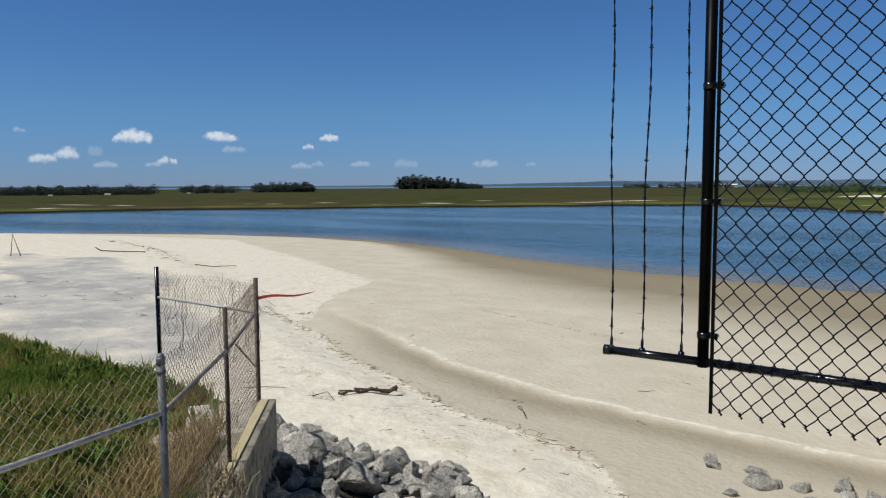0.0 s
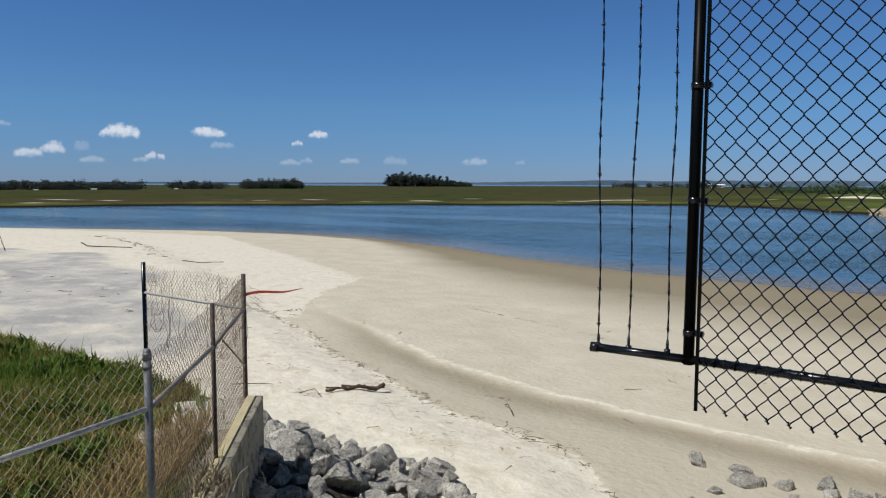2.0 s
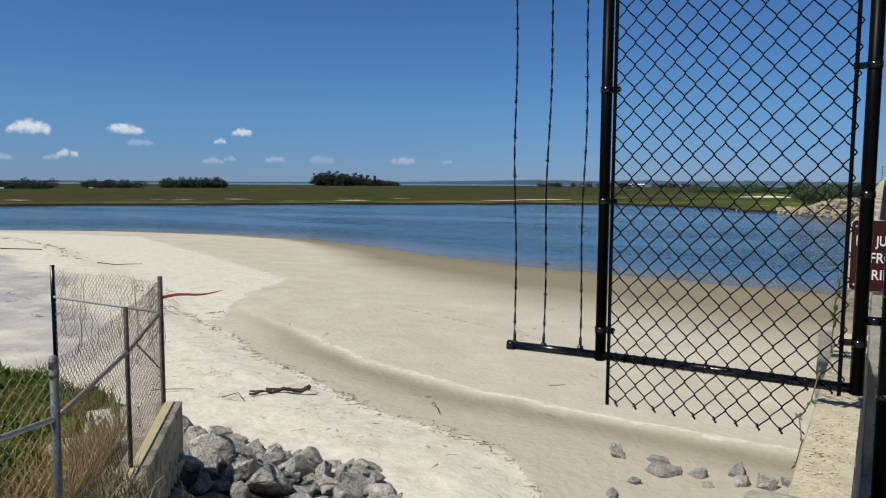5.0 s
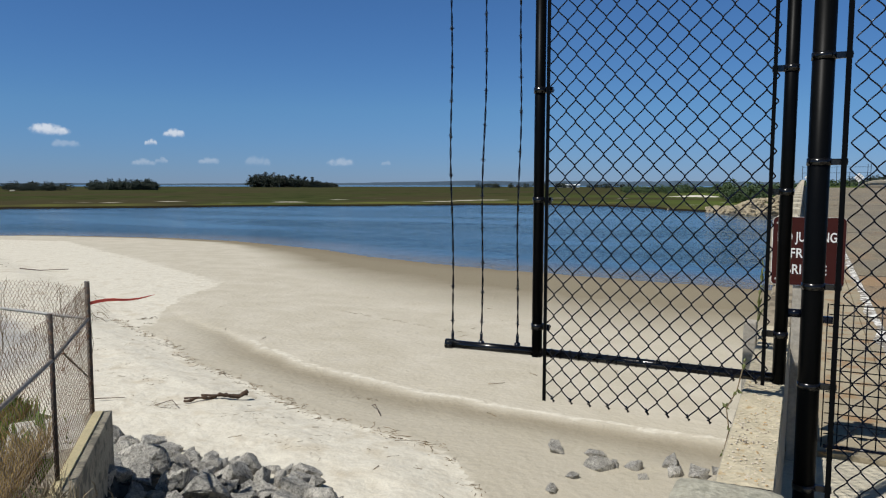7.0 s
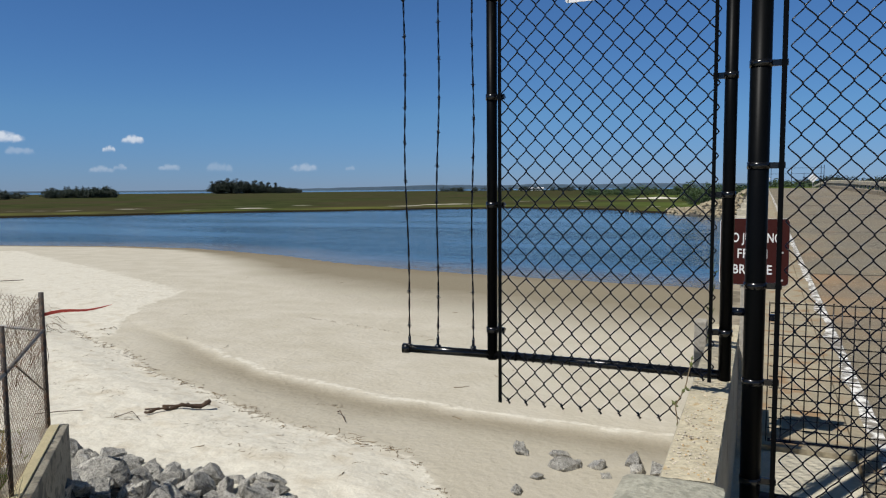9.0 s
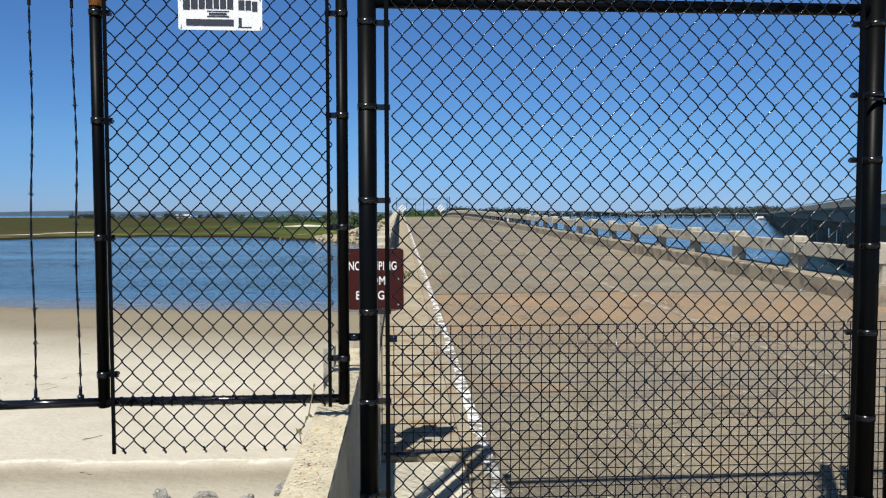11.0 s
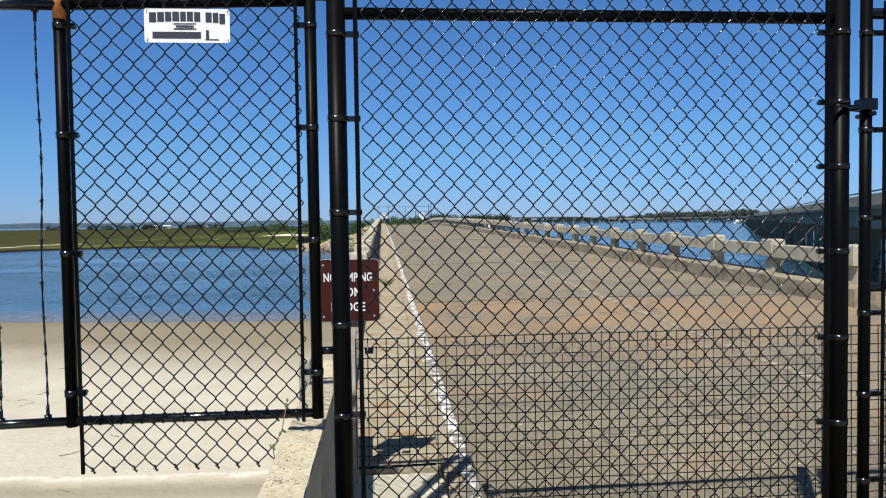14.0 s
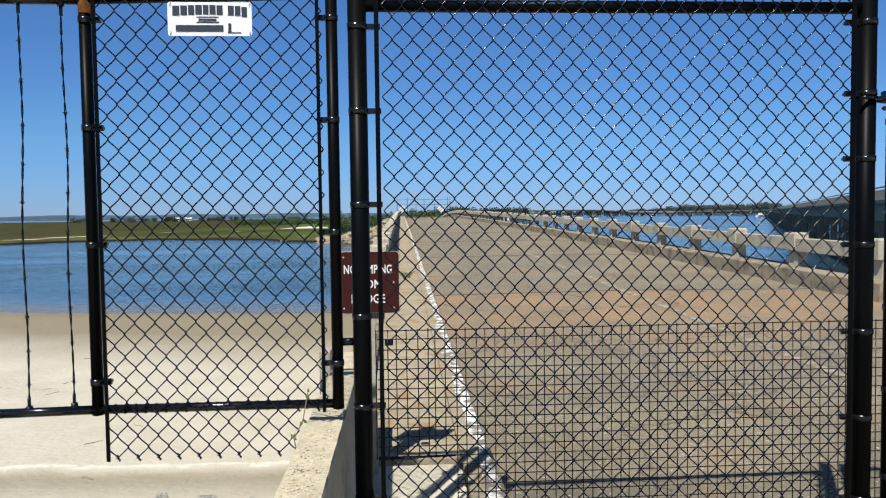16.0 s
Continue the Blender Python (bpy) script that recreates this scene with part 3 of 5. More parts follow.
def railing_post(parent, face):
    """One post, wider at the head, leaning shoulders toward the deck."""
    bm = bmesh.new()
    rings = []
    for z, hw, d0, d1 in ((0.30, 0.15, -0.04, 0.15), (0.595, 0.14, -0.02, 0.15), (0.605, 0.165, -0.11, 0.155), (0.84, 0.17, -0.12, 0.16), (0.90, 0.17, -0.12, 0.16), (0.925, 0.15, -0.10, 0.14)):
        rings.append([bm.verts.new((x * face, y, z)) for x, y in ((d0, -hw), (d1, -hw), (d1, hw), (d0, hw))])
    for a, b in zip(rings, rings[1:]):
        for i in range(4):
            bm.faces.new((a[i], a[(i + 1) % 4], b[(i + 1) % 4], b[i]))
    bm.faces.new(rings[0][::-1]); bm.faces.new(rings[-1])
    bmesh.ops.recalc_face_normals(bm, faces=bm.faces)
    return bm


def railing(x, face, first, count, step, label):
    rail = thing("bridge_railing", (x, 0, 0), label, "railing")
    bm = railing_post(rail, face)
    post_me = bpy.data.meshes.new("post"); bm.to_mesh(post_me); bm.free(); post_me.materials.append(CONC)
    bm = block(-0.09, 0.10, 0.165, step - 0.165, 0.60, 0.845, 0.012)
    beam_me = bpy.data.meshes.new("beam"); bm.to_mesh(beam_me); bm.free(); beam_me.materials.append(CONC)
    for i in range(count):
        y = first + i * step
        shared("post", post_me, rail, Matrix.Translation((0, y, road_z(y))))
        if i < count - 1:
            slope = (road_z(y + step) - road_z(y)) / step
            sh = Matrix.Identity(4); sh[2][1] = slope
            shared("beam", beam_me, rail, Matrix.Translation((0, y, road_z(y))) @ sh)
    return rail


railing(7.28, 1, 11.05, 62, 2.365, "weathered concrete post and beam bridge railing")
railing(-0.42, -1, 8.95, 59, 2.365, "weathered concrete railing beside the narrow sidewalk")

# solid parapet end, with worn aggregate on top
parapet = thing("parapet", (-0.352, 0, 0), "narrow concrete parapet end with worn pebbled top", "parapet")
part("wall", block(-0.068, 0.066, 2.07, 4.25, -0.9, 0.765, 0.008), CONC, parapet)
bm = bmesh.new()
bmesh.ops.create_grid(bm, x_segments=9, y_segments=150, size=0.5)
for v in bm.verts:
    x, y = v.co.x * 0.124, 2.085 + (v.co.y + 0.5) * 2.15
    v.co = (x, y, 0.766 + 0.006 * abs(noise.noise((x * 60, y * 60, 1))) + 0.004 * noise.noise((x * 9, y * 9, 2)) + 0.002)
part("worn_top", bm, AGG, parapet, "pebbled weathered top")
rp = random.Random(41)
for shade, amount in (((0.64, 0.56, 0.43), 340), ((0.46, 0.32, 0.16), 110), ((0.26, 0.21, 0.16), 25)):
    vs, fs = [], []
    for _ in range(amount):
        x, y, s = rp.uniform(-0.056, 0.056), 2.1 + 2.1 * rp.random() ** 1.3, rp.uniform(0.0015, 0.0050)
        if shade[1] < 0.3 and rp.random() < 0.6:
            x, y = rp.gauss(0.0, 0.02), 2.45 + rp.gauss(0, 0.12)
        i = len(vs)
        vs += [(x + s * rp.uniform(0.7, 1.3) * dx, y + s * rp.uniform(0.7, 1.6) * dy, 0.771 + s * dz) for dx, dy, dz in ((1, 0, 0), (0, 1, 0), (-1, 0, 0), (0, -1, 0), (0, 0, 0.7))]
        fs += [(i, i + 1, i + 4), (i + 1, i + 2, i + 4), (i + 2, i + 3, i + 4), (i + 3, i, i + 4)]
    me = bpy.data.meshes.new("pebbles")
    me.from_pydata(vs, [], fs)
    me.materials.append(mat("pebble", shade, 0.7, var=0.3, scale=40, bump=0))
    ob = new("pebbles", me)
    ob.parent = parapet
    tagged(ob, kind="stuff")
footing = thing("concrete_block", (-0.385, 1.80, 0), "rounded greyish concrete block against the parapet", "concrete block")
part("body", block(-0.125, 0.132, -0.2, 0.285, -0.9, 0.782, 0.05), GREYC, footing)
stake = thing("timber_post", (-0.448, 3.87, 0), "weathered grey timber post beside the parapet", "post")
part("post", block(-0.03, 0.025, -0.045, 0.045, -1.6, 0.85, 0.008), WOOD, stake)
tail = part("parapet_ledge", block(-0.50, -0.29, 4.26, 6.19, -0.9, 0.36, 0.015), CONC)
tagged(tail, "cracked grey concrete ledge between parapet and railing", "parapet")

# ---- black chain-link fence across the bridge ----
GY = 2.904
W, H = 0.0711, 0.0797
panel = thing("chainlink_fence", (0, GY, 0), "black vinyl chain-link fence panel across the bridge", "fence")
for x, r in ((-0.216, 0.033), (1.646, 0.034)):
    part("post", bar((x, 0, -0.02), (x, 0, 2.42), r, 24), POST, panel)
part("top_rail", bar((-0.185, 0, 2.243), (1.615, 0, 2.243), 0.0215, 14), POST, panel)
for x in (-0.147, 1.578):
    part("tension_bar", block(x - 0.008, x + 0.008, -0.034, -0.028, 0.25, 2.30), POST, panel)
fabric(panel, -0.1285, 1.577, 0.247, 2.152, W, H, 0.0024, 6, BLACK, y=-0.026)
for z in (2.17, 1.875, 1.545, 1.147, 0.821, 0.48):
    band(panel, -0.216, z, 0.033, -0.135, y=0)
for z in (2.19, 1.932, 1.694, 1.377, 1.053, 0.73, 0.42):
    band(panel, 1.646, z, 0.034, 1.565, y=0)
part("kerb_bar", bar((-0.19, 0, 0.425), (0.215, 0, 0.425), 0.016, 12), BLACK, panel)
part("bar_cap", tube(bmesh.new(), ((0.20, 0, 0.425), (0.262, 0, 0.428)), 0.024, 12), BLACK, panel)
# welded mesh tied behind the lower part
guard = thing("wire_mesh_guard", (0, GY + 0.035, 0), "square welded wire mesh tied behind the fence", "wire mesh")
GS = 0.0362
me_v = bpy.data.meshes.new("upright_wire"); bm = bar((0, 0, 0.25), (0, 0, 1.09), 0.0020, 5); bm.to_mesh(me_v); bm.free(); me_v.materials.append(BLACK)
me_h = bpy.data.meshes.new("cross_wire"); bm = bar((-0.165, 0, 0), (2.75, 0, 0), 0.0020, 5); bm.to_mesh(me_h); bm.free(); me_h.materials.append(BLACK)
me_s = bpy.data.meshes.new("upright_wire"); bm = bar((0, 0, 0.61), (0, 0, 1.09), 0.0020, 5); bm.to_mesh(me_s); bm.free(); me_s.materials.append(BLACK)
me_l = bpy.data.meshes.new("cross_wire"); bm = bar((0.124, 0, 0), (2.75, 0, 0), 0.0020, 5); bm.to_mesh(me_l); bm.free(); me_l.materials.append(BLACK)
for i in range(80):
    lean = Matrix.Identity(4)
    lean[0][2] = random.gauss(0.0, 0.007) - 0.02 * smooth(1.0, 1.6, i * GS)
    shared("upright_wire", me_s if i < 8 else me_v, guard, Matrix.Translation((-0.165 + i * GS + random.gauss(0, 0.0025) - lean[0][2] * 0.6, 0, random.uniform(-0.003, 0.003))) @ lean)
part("folded_edge", bar((-0.165, 0, 0.612), (0.118, 0, 0.618), 0.0045, 8), BLACK, guard)
for i in range(24):
    tip = Matrix.Identity(4)
    tip[2][0] = random.gauss(0.0, 0.0012)
    shared("cross_wire", me_h if i < 14 else me_l, guard, Matrix.Translation((0, 0.003, 1.088 - i * GS + random.gauss(0, 0.0015))) @ tip)

# wing that hangs out over the beach
wing = thing("fence_wing", (0, GY, 0), "black chain-link wing with upright barbed wires over the beach", "fence")
part("frame_post", bar((-1.148, 0, 0.815), (-1.148, 0, 2.36), 0.0200, 16), POST, wing)
part("rusty_tip", bar((-1.147, 0, 2.212), (-1.147, 0, 2.364), 0.0223, 16), RUST, wing, "rusted orange post end")
part("frame_post", bar((-0.305, 0, 0.815), (-0.305, 0, 2.36), 0.0205, 16), POST, wing)
part("bottom_rail", bar((-1.147, 0, 0.833), (-0.305, 0, 0.833), 0.0160, 14), GLOSS, wing)
part("top_rail", bar((-1.147, 0, 2.262), (-0.305, 0, 2.285), 0.0185, 14), POST, wing)
bm = tube(bmesh.new(), ((-1.14, 0, 0.833), (-1.485, -0.075, 0.846)), 0.0160, 14)
tube(bm, ((-1.472, -0.072, 0.8455), (-1.50, -0.078, 0.8465)), 0.0195, 14)
part("rail_arm", bm, GLOSS, wing, "capped rail end")
part("rail_arm", bar((-1.14, 0, 2.262), (-1.50, -0.075, 2.24), 0.0185, 14), BLACK, wing)
for x in (-1.107,):
    part("tension_bar", block(x - 0.006, x + 0.006, -0.032, -0.026, 0.655, 2.33), POST, wing)
part("tension_bar", block(-0.358, -0.346, -0.032, -0.026, 0.81, 2.33), POST, wing)
WZ, WW = 0.664, 0.0700
meshes = wire_meshes(H * 21, WW, H, 0.0024, 6, BLACK, True)[::-1]
short = wire_meshes(H * 19, WW, H, 0.0024, 6, BLACK, True)[::-1]
for i in range(22):
    low = i >= 19
    shared("wire", (short if low else meshes)[i % 2], wing, Matrix.Translation((-1.110 + i * WW / 2, -0.024, WZ + (2 * H if low else 0))))
for z in (1.821, 1.415, 0.932, 2.19):
    band(wing, -1.147, z, 0.0215, -1.098)
for z in (1.845, 1.45, 0.98, 2.2):
    band(wing, -0.305, z, 0.0205, -0.362)
part("bracket", bar((-0.285, 0, 1.055), (-0.245, 0, 1.055), 0.014, 12), BLACK, wing)
part("bracket", bar((-0.285, 0, 2.30), (-0.245, 0, 2.30), 0.014, 12), BLACK, wing)
for k in range(21):
    x = -1.09 + k * 0.0355
    part("tie_wire", tube(bmesh.new(), [(x, math.cos(a) * 0.0178, 0.833 + math.sin(a) * 0.0178) for a in np.linspace(-0.4, 5.4, 9)], 0.0018, 6), GLOSS, wing)


def barbed(x0, y0, z0, x1, y1, z1, seed):
    rnd = random.Random(seed)
    bm = bmesh.new()
    a, b = Vector((x0, y0, z0)), Vector((x1, y1, z1))
    steps = 64
    for ph in (0, math.pi):
        pts = []
        for i in range(steps + 1):
            t = i / steps
            p = a.lerp(b, t) + Vector((0.006 * math.sin(t * 9 + seed) * math.sin(t * math.pi), 0, 0))
            pts.append(p + Vector((math.cos(t * 60 + ph), math.sin(t * 60 + ph), 0)) * 0.0022)
        tube(bm, pts, 0.0021, 4)
    t = 0.05
    while t < 0.98:
        p = a.lerp(b, t) + Vector((0.006 * math.sin(t * 9 + seed) * math.sin(t * math.pi), 0, 0))
        tube(bm, (p - Vector((0, 0, 0.008)), p + Vector((0, 0, 0.008))), 0.0045, 6)
        for _ in range(3):
            d = Vector((rnd.uniform(-1, 1), rnd.uniform(-1, 1), rnd.uniform(-0.5, 0.5))).normalized() * 0.010
            tube(bm, (p - d, p + d), 0.0014, 4, r2=0.0006)
        t += rnd.uniform(0.085, 0.11)
    return bm


for k, (xb, xt) in enumerate(((-1.472, -1.482), (-1.360, -1.346), (-1.222, -1.220))):
    yb = -0.22 * (-1.147 - xb)
    strand = part("barbed_wire", barbed(xb, yb, 0.87, xt, yb, 2.235, k), BLACK, wing)
    for z, s in ((0.85, 1), (2.245, -1)):
        bm = tube(bmesh.new(), ((xb if s > 0 else xt, yb, z - 0.013), (xb if s > 0 else xt, yb, z + 0.013)), 0.012, 8)
        tube(bm, ((xb if s > 0 else xt, yb, z), (xb if s > 0 else xt, yb, z + 0.045 * s)), 0.006, 6)
        part("clip", bm, BLACK, wing)

# a vine that has climbed the wing's lower corner
rv = random.Random(9)
vine = thing("vine", (-0.43, GY - 0.03, 0.62), "small green vine hanging at the fence corner", "vine")
stem = [(0.02, 0, 0.26), (0.0, 0, 0.16), (-0.03, -0.01, 0.10), (-0.02, 0, 0.02), (-0.035, -0.01, -0.06), (-0.02, 0, -0.12), (-0.05, 0, -0.18)]
part("stem", tube(bmesh.new(), stem, 0.0022, 5), DEBRIS, vine)
LEAF = mat("vine_leaf", (0.12, 0.14, 0.035), 0.6, var=0.4, scale=30, bump=0)
for x, _, z in stem[:6]:
    for _k in range(3):
        a, s = rv.uniform(0, 6.28), rv.uniform(0.008, 0.016)
        bm = bmesh.new()
        vs = [bm.verts.new(q) for q in ((0, 0, 0), (s * 0.5, 0.002, s * 0.6), (0, 0.004, s * 1.5), (-s * 0.5, 0.002, s * 0.6), (0, -0.002, s * 0.6))]
        for q in ((0, 1, 4), (1, 2, 4), (2, 3, 4), (3, 0, 4)):
            bm.faces.new([vs[i] for i in q])
        leaf_ob = part("leaf", bm, LEAF, vine)
        leaf_ob.matrix_basis = Matrix.Translation((x, rv.uniform(-0.01, 0.01), z)) @ Euler((rv.uniform(-0.8, 0.8), a, rv.uniform(-0.8, 0.8))).to_matrix().to_4x4()

weed = thing("weed", (-0.46, 4.42, 0.36), "slender green weed growing at the parapet end", "weed")
part("stem", tube(bmesh.new(), ((0, 0, 0), (0.01, 0, 0.3), (0.015, 0.01, 0.5), (0.03, 0.01, 0.70)), 0.004, 5, r2=0.002), LEAF, weed)
for k in range(22):
    z, a, s = rv.uniform(0.22, 0.70), rv.uniform(0, 6.28), rv.uniform(0.018, 0.034)
    bm = bmesh.new()
    vs = [bm.verts.new(q) for q in ((0, 0, 0), (s * 0.3, 0.003, s * 0.7), (0, 0.006, s * 1.9), (-s * 0.3, 0.003, s * 0.7), (0, -0.003, s * 0.7))]
    for q in ((0, 1, 4), (1, 2, 4), (2, 3, 4), (3, 0, 4)):
        bm.faces.new([vs[i] for i in q])
    leaf_ob = part("leaf", bm, LEAF, weed)
    leaf_ob.matrix_basis = Matrix.Translation((0.015 * z / 0.4, 0.005, z)) @ Euler((rv.uniform(0.3, 1.3), 0, a)).to_matrix().to_4x4()

for wx, wy, tall in ((-0.02, 12.7, 0.20), (0.05, 13.1, 0.14), (-0.20, 9.3, 0.13)):
    tuft = thing("weed_tuft", (wx, wy, 0.228 + road_z(wy)), "small green weed tuft in a sidewalk crack", "weed", "weeds in the sidewalk")
    bm = bmesh.new()
    for k in range(16):
        a, q = rv.uniform(0, 6.28), rv.uniform(0.5, 1.0) * tall
        tube(bm, ((0, 0, 0), (math.cos(a) * q * 0.4, math.sin(a) * q * 0.4, q * 0.7), (math.cos(a) * q, math.sin(a) * q, q * 0.85)), 0.008, 4, r2=0.003)
    part("leaves", bm, LEAF, tuft)

# vehicle gate leaf beside the panel
leaf = thing("gate_leaf", (0, GY, 0), "black chain-link gate leaf latched to the fence post", "gate")
part("frame_post", bar((1.75, 0, 0.2), (1.75, 0, 2.4), 0.0215, 16), POST, leaf)
part("frame_post", bar((4.2, 0, 0.2), (4.2, 0, 2.4), 0.0215, 16), BLACK, leaf)
part("top_rail", bar((1.75, 0, 2.262), (4.2, 0, 2.262), 0.0205, 14), BLACK, leaf)
part("middle_rail", bar((1.75, 0, 1.24), (4.2, 0, 1.24), 0.0205, 14), BLACK, leaf)
part("bottom_rail", bar((1.75, 0, 0.22), (4.2, 0, 0.22), 0.0205, 14), BLACK, leaf)
part("tension_bar", block(1.797, 1.809, -0.034, -0.028, 0.25, 2.30), POST, leaf)
fabric(leaf, 1.812, 2.9, 0.26, 2.152, W, H, 0.0024, 6, BLACK, y=-0.026)
for z in (2.19, 1.83, 1.5, 1.14, 0.83, 0.5):
    band(leaf, 1.75, z, 0.0215, 1.815)
bm = block(1.722, 1.778, -0.032, 0.032, 1.90, 1.945, 0.006)
box(bm, 1.665, 1.74, -0.042, -0.035, 1.905, 1.917)
box(bm, 1.665, 1.74, 0.035, 0.042, 1.905, 1.917)
tube(bm, ((1.66, -0.041, 1.9125), (1.60, -0.045, 1.9125)), 0.006, 8)
tube(bm, ((1.75, -0.05, 1.885), (1.75, 0.05, 1.885)), 0.009, 8)
part("fork_latch", bm, BLACK, leaf, "black steel fork latch")

# fence maker's plate: its lettering stands as bars
plate = thing("fence_plate", (-0.715, GY - 0.035, 2.185), "small white plate with dark lettering wired to the fence", "sign")
part("plate", plate_shape(-0.142, 0.142, -0.002, 0.002, -0.056, 0.058, 0.008), SIGNWHITE, plate)
for x, z in ((-0.134, 0.05), (0.134, 0.05), (-0.134, -0.048), (0.134, -0.048)):
    part("tie_wire", tube(bmesh.new(), ((x, -0.004, z - 0.006), (x + 0.003, -0.004, z + 0.006), (x, 0.006, z + 0.012)), 0.0012, 5), GALV, plate)
for x0, x1, z0, z1 in ((-0.125, -0.102, 0.012, 0.045), (-0.098, -0.076, 0.014, 0.046), (-0.072, -0.052, 0.015, 0.047), (-0.048, -0.026, 0.016, 0.048), (-0.022, -0.004, 0.016, 0.048), (0.0, 0.02, 0.016, 0.048), (0.024, 0.044, 0.015, 0.047), (0.062, 0.082, 0.013, 0.046), (0.086, 0.104, 0.012, 0.045), (0.108, 0.126, 0.008, 0.042), (-0.045, 0.03, -0.012, -0.008), (-0.045, 0.03, 0.006, 0.009), (-0.038, 0.022, -0.005, 0.002), (-0.115, 0.045, -0.042, -0.02), (0.062, 0.072, -0.044, -0.014), (0.06, 0.105, -0.047, -0.044)):
    part("lettering", block(x0, x1, -0.0035, -0.0021, z0, z1), INK, plate)


# ---- sign behind the fence ----
sign = thing("warning_sign", (-0.236, 3.846, 1.18), "square brown sign with white lettering on a weathered grey post", "sign")
bm = plate_shape(-0.138, 0.1515, 0.0, 0.004, -0.152, 0.152, 0.018)
plate = part("border", bm, SIGNWHITE, sign)
face = part("face", plate_shape(-0.1355, 0.1505, -0.003, -0.0005, -0.149, 0.151, 0.017), BROWN, sign)
for k, words in enumerate(("NO JUMPING", "FROM", "BRIDGE")):
    cu = bpy.data.curves.new("lettering", "FONT")
    cu.body, cu.align_x, cu.size, cu.extrude = words, "CENTER", 0.059, 0.0006
    cu.space_character = 1.05
    cu.offset = 0.001
    cu.materials.append(SIGNWHITE)
    w = new("lettering", cu)
    w.parent = face
    w.matrix_basis = pose(0.000, -0.0045, 0.045 - k * 0.072, 90, 0, 0) @ Matrix.Diagonal((0.655 if k == 0 else 0.80, 1, 1, 1))
steel = part("post", block(-0.046, 0.034, 0.006, 0.05, -0.97, 0.14, 0.004), WOOD, sign, "weathered grey post")
part("stub", block(0.076, 0.118, 0.012, 0.04, -0.315, -0.285, 0.003), BLACK, sign)
for k in range(9):
    part("hole", tube(bmesh.new(), ((-0.006, 0.003, -0.9 + k * 0.085), (-0.006, 0.0058, -0.9 + k * 0.085)), 0.006, 8), INK, steel)
for x, z in ((-0.118, 0.125), (0.125, -0.125), (-0.118, -0.125), (0.0, 0.13), (0.0, -0.135), (0.125, 0.0)):
    part("bolt", tube(bmesh.new(), ((x, -0.0065, z), (x, -0.0031, z)), 0.0045, 8), GALV, face)


# ---- old galvanised fence round the lawn ----
lawn_fence = thing("lawn_fence", (0, 0, 0), "rusty galvanised chain-link fence on a low sea wall", "fence")
GP, MP, CP, BP = Vector((-3.88, 2.38, 0.56)), Vector((-4.88, 3.50, 0.56)), Vector((-6.02, 4.66, 0.566)), Vector((-7.78, 4.66, 0.56))
NP = Vector((-3.55, 0.4, 0.54))
fabric_me = wire_meshes(1.20, 0.056, 0.060, 0.0015, 4, RUSTY)
wide_me = wire_meshes(1.20, 0.066, 0.070, 0.0014, 5, mat("worn_zinc_wire", (0.38, 0.34, 0.25), 0.6, 0.2, var=0.4, scale=5, stain=(0.26, 0.16, 0.08), stain_at=0.6))


def run(a, b, meshes, step, metal=GALV):
    d = b - a
    ang = math.atan2(d.y, d.x)
    length = math.hypot(d.x, d.y)
    sag = random.uniform(0, 6)
    for i in range(int(length / step)):
        p = a.lerp(b, i * step / length)
        lift = 0.012 * math.sin(sag + i * step * 5) + random.uniform(-0.004, 0.004)
        shared("wire", meshes[i % 2], lawn_fence, Matrix.Translation((p.x, p.y, p.z - 1.21 + lift)) @ Matrix.Rotation(ang, 4, "Z"))
    off = Vector((0, 0, -0.31))
    part("rail", bar(a + off, b + off, 0.015, 10), metal, lawn_fence)


run(NP, GP, wide_me, 0.033)
DULL = mat("dull_zinc", (0.22, 0.20, 0.175), 0.6, 0.2, var=0.35, scale=8, stain=(0.16, 0.09, 0.05), stain_at=0.6)
run(GP, MP, fabric_me, 0.028, DULL)
run(MP, CP, fabric_me, 0.028, DULL)
run(CP, BP, fabric_me, 0.028)
OLDPOST = mat("old_post", (0.052, 0.042, 0.036), 0.7, 0.1, var=0.4, scale=9, stain=(0.14, 0.08, 0.045), stain_at=0.58)
GREYPOST = mat("grey_post", (0.145, 0.15, 0.15), 0.55, 0.4, var=0.35, scale=9, stain=(0.13, 0.11, 0.09), stain_at=0.6)
part("post", bar(GP - Vector((0, 0, 1.4)), GP + Vector((0, 0, 0.0)), 0.022, 14), GREYPOST, lawn_fence)
bm = tube(bmesh.new(), (GP + Vector((0, 0, -0.04)), GP + Vector((0, 0, 0.0)), GP + Vector((0, 0, 0.02))), 0.026, 14, r2=0.017)
tube(bm, (GP + Vector((0, 0, -0.09)), GP + Vector((0, 0, -0.07))), 0.026, 14)
part("cap", bm, GREYPOST, lawn_fence)
part("post", bar(MP - Vector((0, 0, 1.25)), MP + Vector((0, 0, 0.02)), 0.017, 12), OLDPOST, lawn_fence)
part("post", bar(CP - Vector((0, 0, 1.3)), CP + Vector((0, 0, 0.03)), 0.022, 12), OLDPOST, lawn_fence)
part("post", bar(BP - Vector((0, 0, 1.5)), BP + Vector((0, 0, 0.03)), 0.024, 12), BLACK, lawn_fence)

